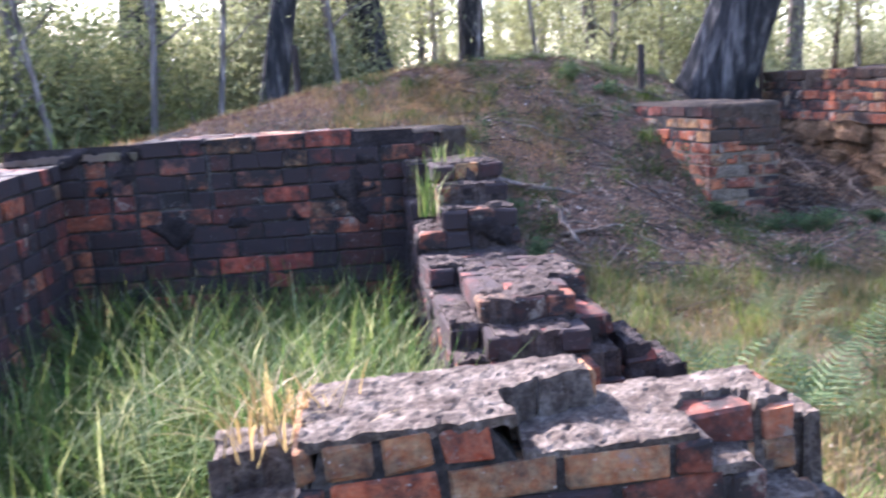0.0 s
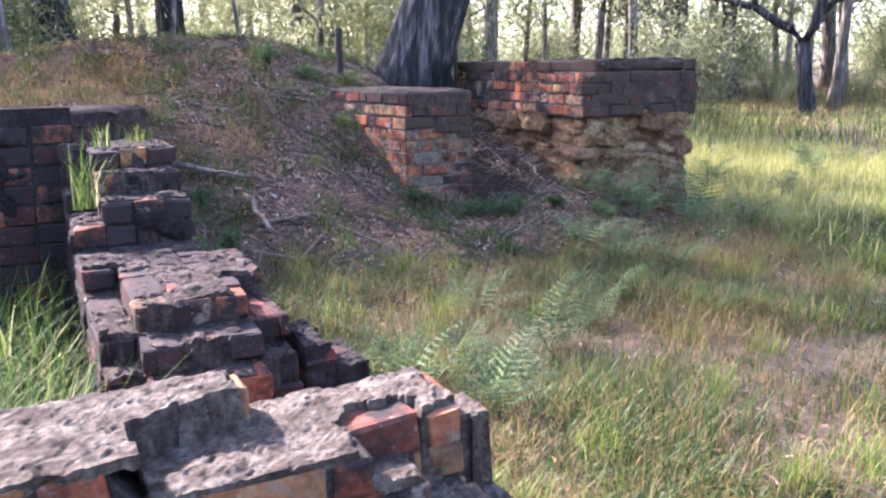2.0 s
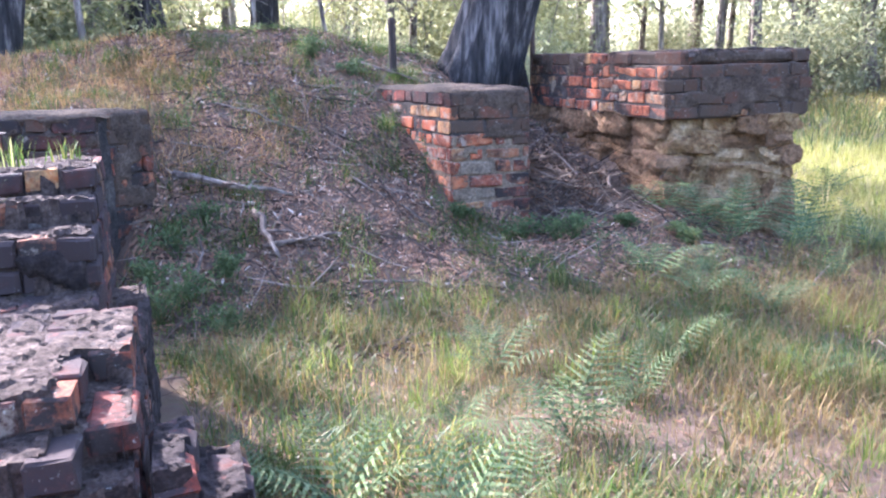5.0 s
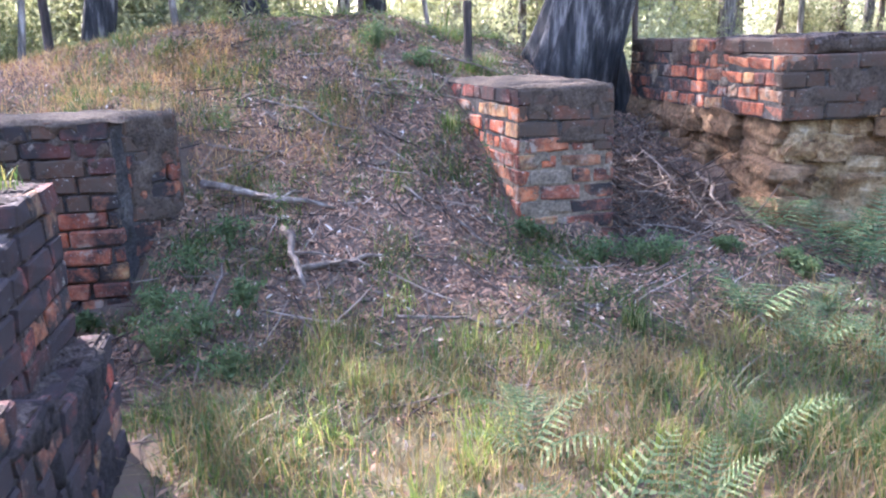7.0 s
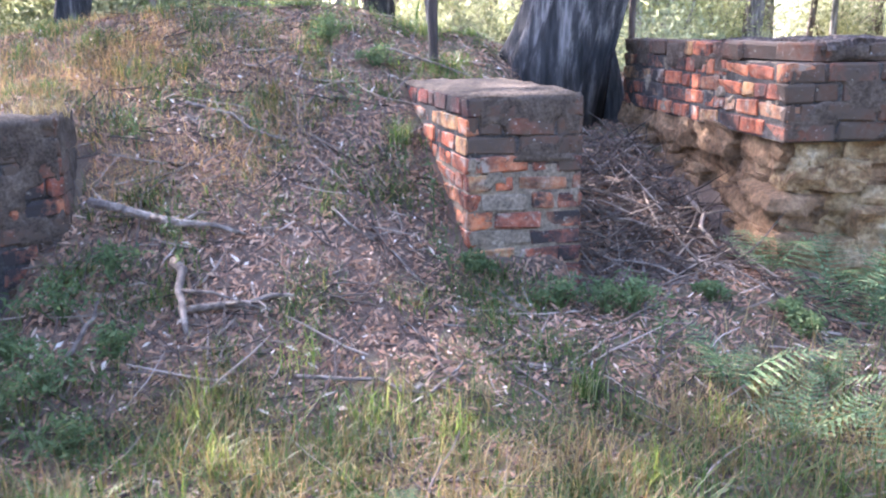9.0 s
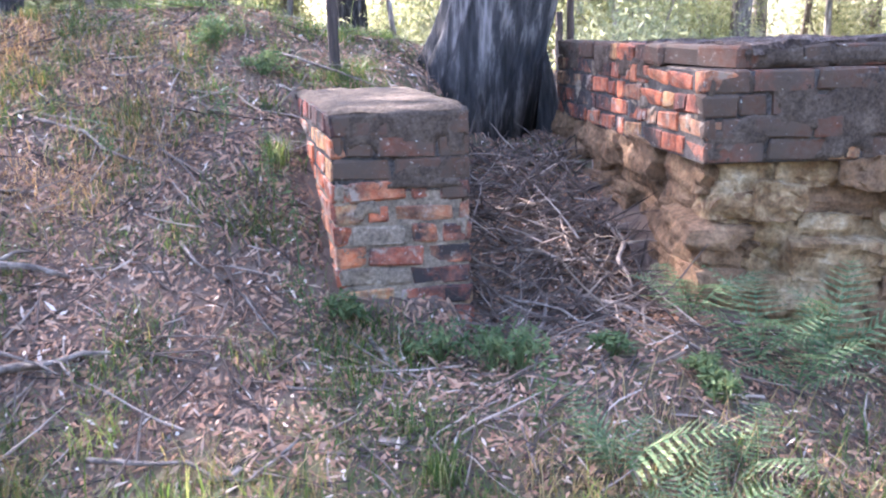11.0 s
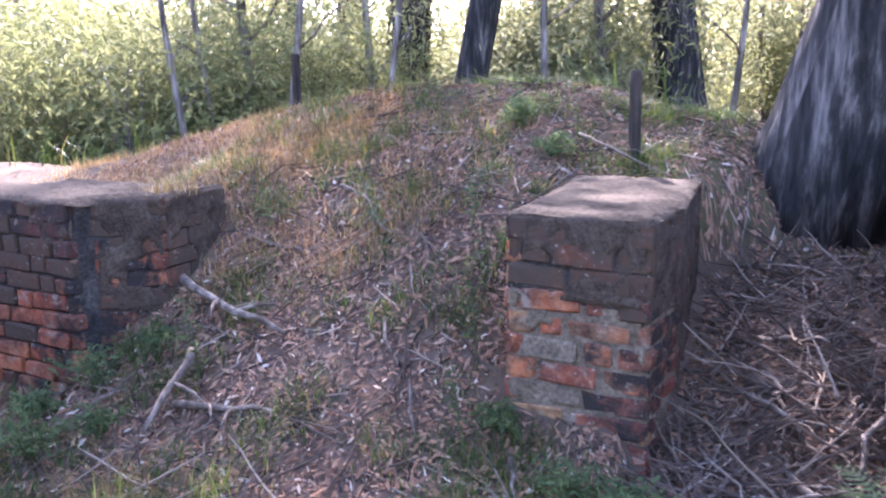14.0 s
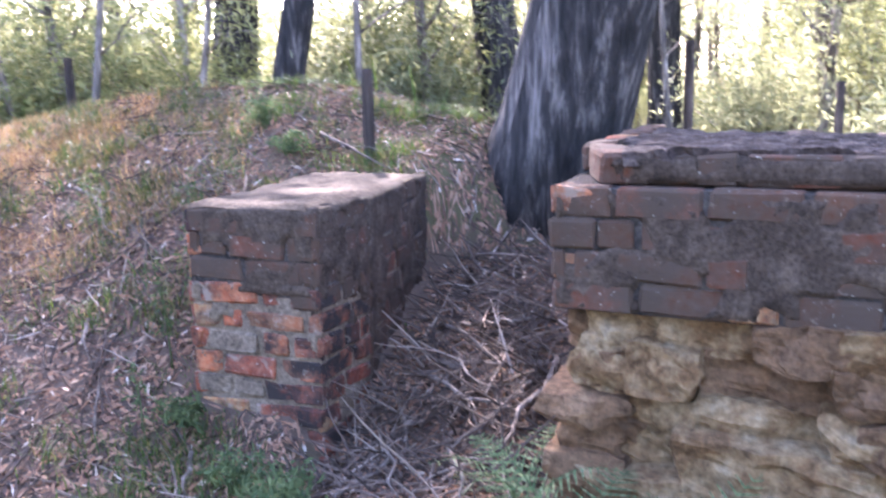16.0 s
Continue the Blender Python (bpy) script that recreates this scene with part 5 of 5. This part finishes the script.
grass_tuft("tall tuft growing between the bricks", -2.74, -2.3, 0.3, 50, grass_lush, 5, 0.5)
grass_tuft("thin seeding grass at the wall foot", -2.45, -3.62, 0.42, 26, grass_straw, 6, lean=0.7)
grass_tuft("thin seeding grass at the wall foot", -2.3, -3.66, 0.4, 24, grass_straw, 7, lean=0.7)
grass_tuft("dry grass on the wall top", -2.5, -1.8, 0.11, 26, grass_meadow, 8, 0.7)
grass_tuft("dry yellow grass clump on the broken wall", -3.25, -4.2, 0.2, 90, grass_straw, 9, 0.33, 0.07, 0.9)
grass_tuft("dry yellow grass hanging over the wall", -4.5, -3.0, 0.2, 130, grass_straw, 10, 0.76, 0.1, 1.0)
grass_tuft("dry grass on the pier edge", -2.45, 0.2, 0.14, 130, grass_straw, 11, 0.75, 0.08, 0.9)


def herb(label, x, y, size, seed):
    q = random.Random(seed)
    plant = thing("herb", label, "plant", x, y, gz(x, y), group="low herbs")
    stems, ends = [], []
    for i in range(16):
        g, o = q.uniform(0, 6.28), q.uniform(0.1, 1) * size
        tip = Vector((math.cos(g) * o, math.sin(g) * o, size * q.uniform(0.35, 1.1)))
        stems.append(tube([(0, 0, -0.02), tip * 0.5 + Vector((0, 0, 0.03)), tip], (0.004, 0.003, 0.0015), 4))
        ends += [tuple(tip), tuple(tip * 0.75 + Vector((0, 0, 0.02)))]
    for st in stems:
        part("stem", mesh_from("stem", *st, herb_green), plant)
    v, f = leaf_cards(ends, [size * 0.32] * len(ends), 10, 0.018, seed, 0.8, 0.0)
    v = np.asarray(v)
    part("foliage", mesh_from_arrays("foliage", v, f, herb_green), plant)


for i, (x, y, s) in enumerate(((-0.16, -0.3, 0.13), (0.02, -0.36, 0.12), (-0.5, -0.12, 0.09), (0.12, -0.45, 0.14), (-0.9, 1.3, 0.12), (-1.15, 1.5, 0.14), (-2.2, -0.5, 0.18), (-2.15, -0.85, 0.17), (-2.05, -0.3, 0.15), (-2.3, -1.0, 0.2), (-2.0, -1.15, 0.14), (-1.95, -0.7, 0.13))):
    herb("low leafy green herb", x, y, s, 90 + i)
rng = random.Random(77)
for i in range(5):
    x, y = (rng.uniform(-0.2, 0.95), rng.uniform(-0.8, -0.3)) if i < 3 else (rng.uniform(-2.75, -2.1), rng.uniform(-0.95, -0.42))
    herb("low leafy dark green herb", x, y, rng.uniform(0.07, 0.12), 130 + i)


# ---- small things on the mound ----
def bark_chip(x, y, size, seed):
    q = random.Random(seed)
    chip = thing("bark_chip", "pale curled piece of fallen bark", "bark chip", x, y, gz(x, y) + 0.012, group="bark chips", rz=q.uniform(0, 360))
    n, verts, faces = 6, [], []
    for i in range(n + 1):
        u = i / n - 0.5
        w = size * 0.32 * (1 - 1.6 * u * u) * q.uniform(0.85, 1.1)
        lift = size * 0.35 * u * u
        for side, z in ((-1, 0.0), (1, 0.0), (1, -0.006), (-1, -0.006)):
            verts.append((u * size, side * w, lift + z + (0.1 * w if side > 0 else 0)))
    for i in range(n):
        a = 4 * i
        faces += [(a + k, a + (k + 1) % 4, a + 4 + (k + 1) % 4, a + 4 + k) for k in range(4)]
    faces += [(3, 2, 1, 0), (4 * n, 4 * n + 1, 4 * n + 2, 4 * n + 3)]
    part("bark", mesh_from("bark", verts, faces, dead_wood, True), chip)


for i, (x, y, size) in enumerate(((-0.86, -0.9, 0.1), (-1.5, 1.82, 0.12), (-0.35, -0.78, 0.09), (-1.6, 1.25, 0.1), (-1.1, 0.95, 0.09), (-0.95, -1.1, 0.1), (0.74, -0.85, 0.13), (-1.25, 0.3, 0.08),
                                  (-1.9, 0.45, 0.1), (0.3, 0.55, 0.16), (0.45, 1.05, 0.2), (0.25, 0.2, 0.14), (0.6, 0.6, 0.16), (-2.1, 1.6, 0.11), (-0.7, 2.1, 0.12))):
    bark_chip(x, y, size, 300 + i)
lying_branch("thin pale curved stick near the fence post", -0.85, 1.5, -0.3, 1.3, 0.009, 21, 0.03, 1)
lying_branch("grey fallen stick on the mound", -1.9, 0.9, -1.35, 0.55, 0.01, 22, 0.03, 1)
lying_branch("long thin stick in the gap", 0.15, 0.75, 0.66, 0.3, 0.008, 24, 0.06, 1)
lying_branch("reddish dry branch in the gap", 0.25, 0.35, 0.72, 0.15, 0.009, 25, 0.07, 2)
lying_branch("bleached stick at the gap mouth", 0.3, -0.15, 0.12, -0.62, 0.009, 26, 0.03, 0)
lying_branch("bleached stick at the gap mouth", 0.5, -0.2, 0.38, -0.6, 0.008, 27, 0.03, 0)


def weed(x, y, height, seed):
    q = random.Random(seed)
    plant = thing("weed", "thin pale green weed stalk", "weed", x, y, gz(x, y), group="weed stalks")
    top = Vector((q.uniform(-0.08, 0.08), q.uniform(-0.05, 0.05), height))
    part("stem", mesh_from("stem", *tube([(0, 0, -0.03), top * 0.5 + Vector((0.015, 0, 0)), top], (0.004, 0.003, 0.0012), 5), herb_green), plant)
    spots = [tuple(top * (0.3 + 0.7 * i / 9)) for i in range(10)]
    v, f = leaf_cards(spots, [0.05] * 10, 7, 0.016, seed, 0.8, -0.4)
    part("foliage", mesh_from_arrays("foliage", v, f, herb_green), plant)


for i, (x, y, h) in enumerate(((-0.68, 0.05, 0.42), (-0.8, 0.35, 0.3), (-1.05, 0.7, 0.26), (-1.75, -0.35, 0.34), (-1.5, 0.6, 0.25), (-0.62, -0.2, 0.25), (-2.1, 0.5, 0.25), (-1.2, 1.5, 0.22), (0.1, -0.75, 0.22))):
    weed(x, y, h, 400 + i)
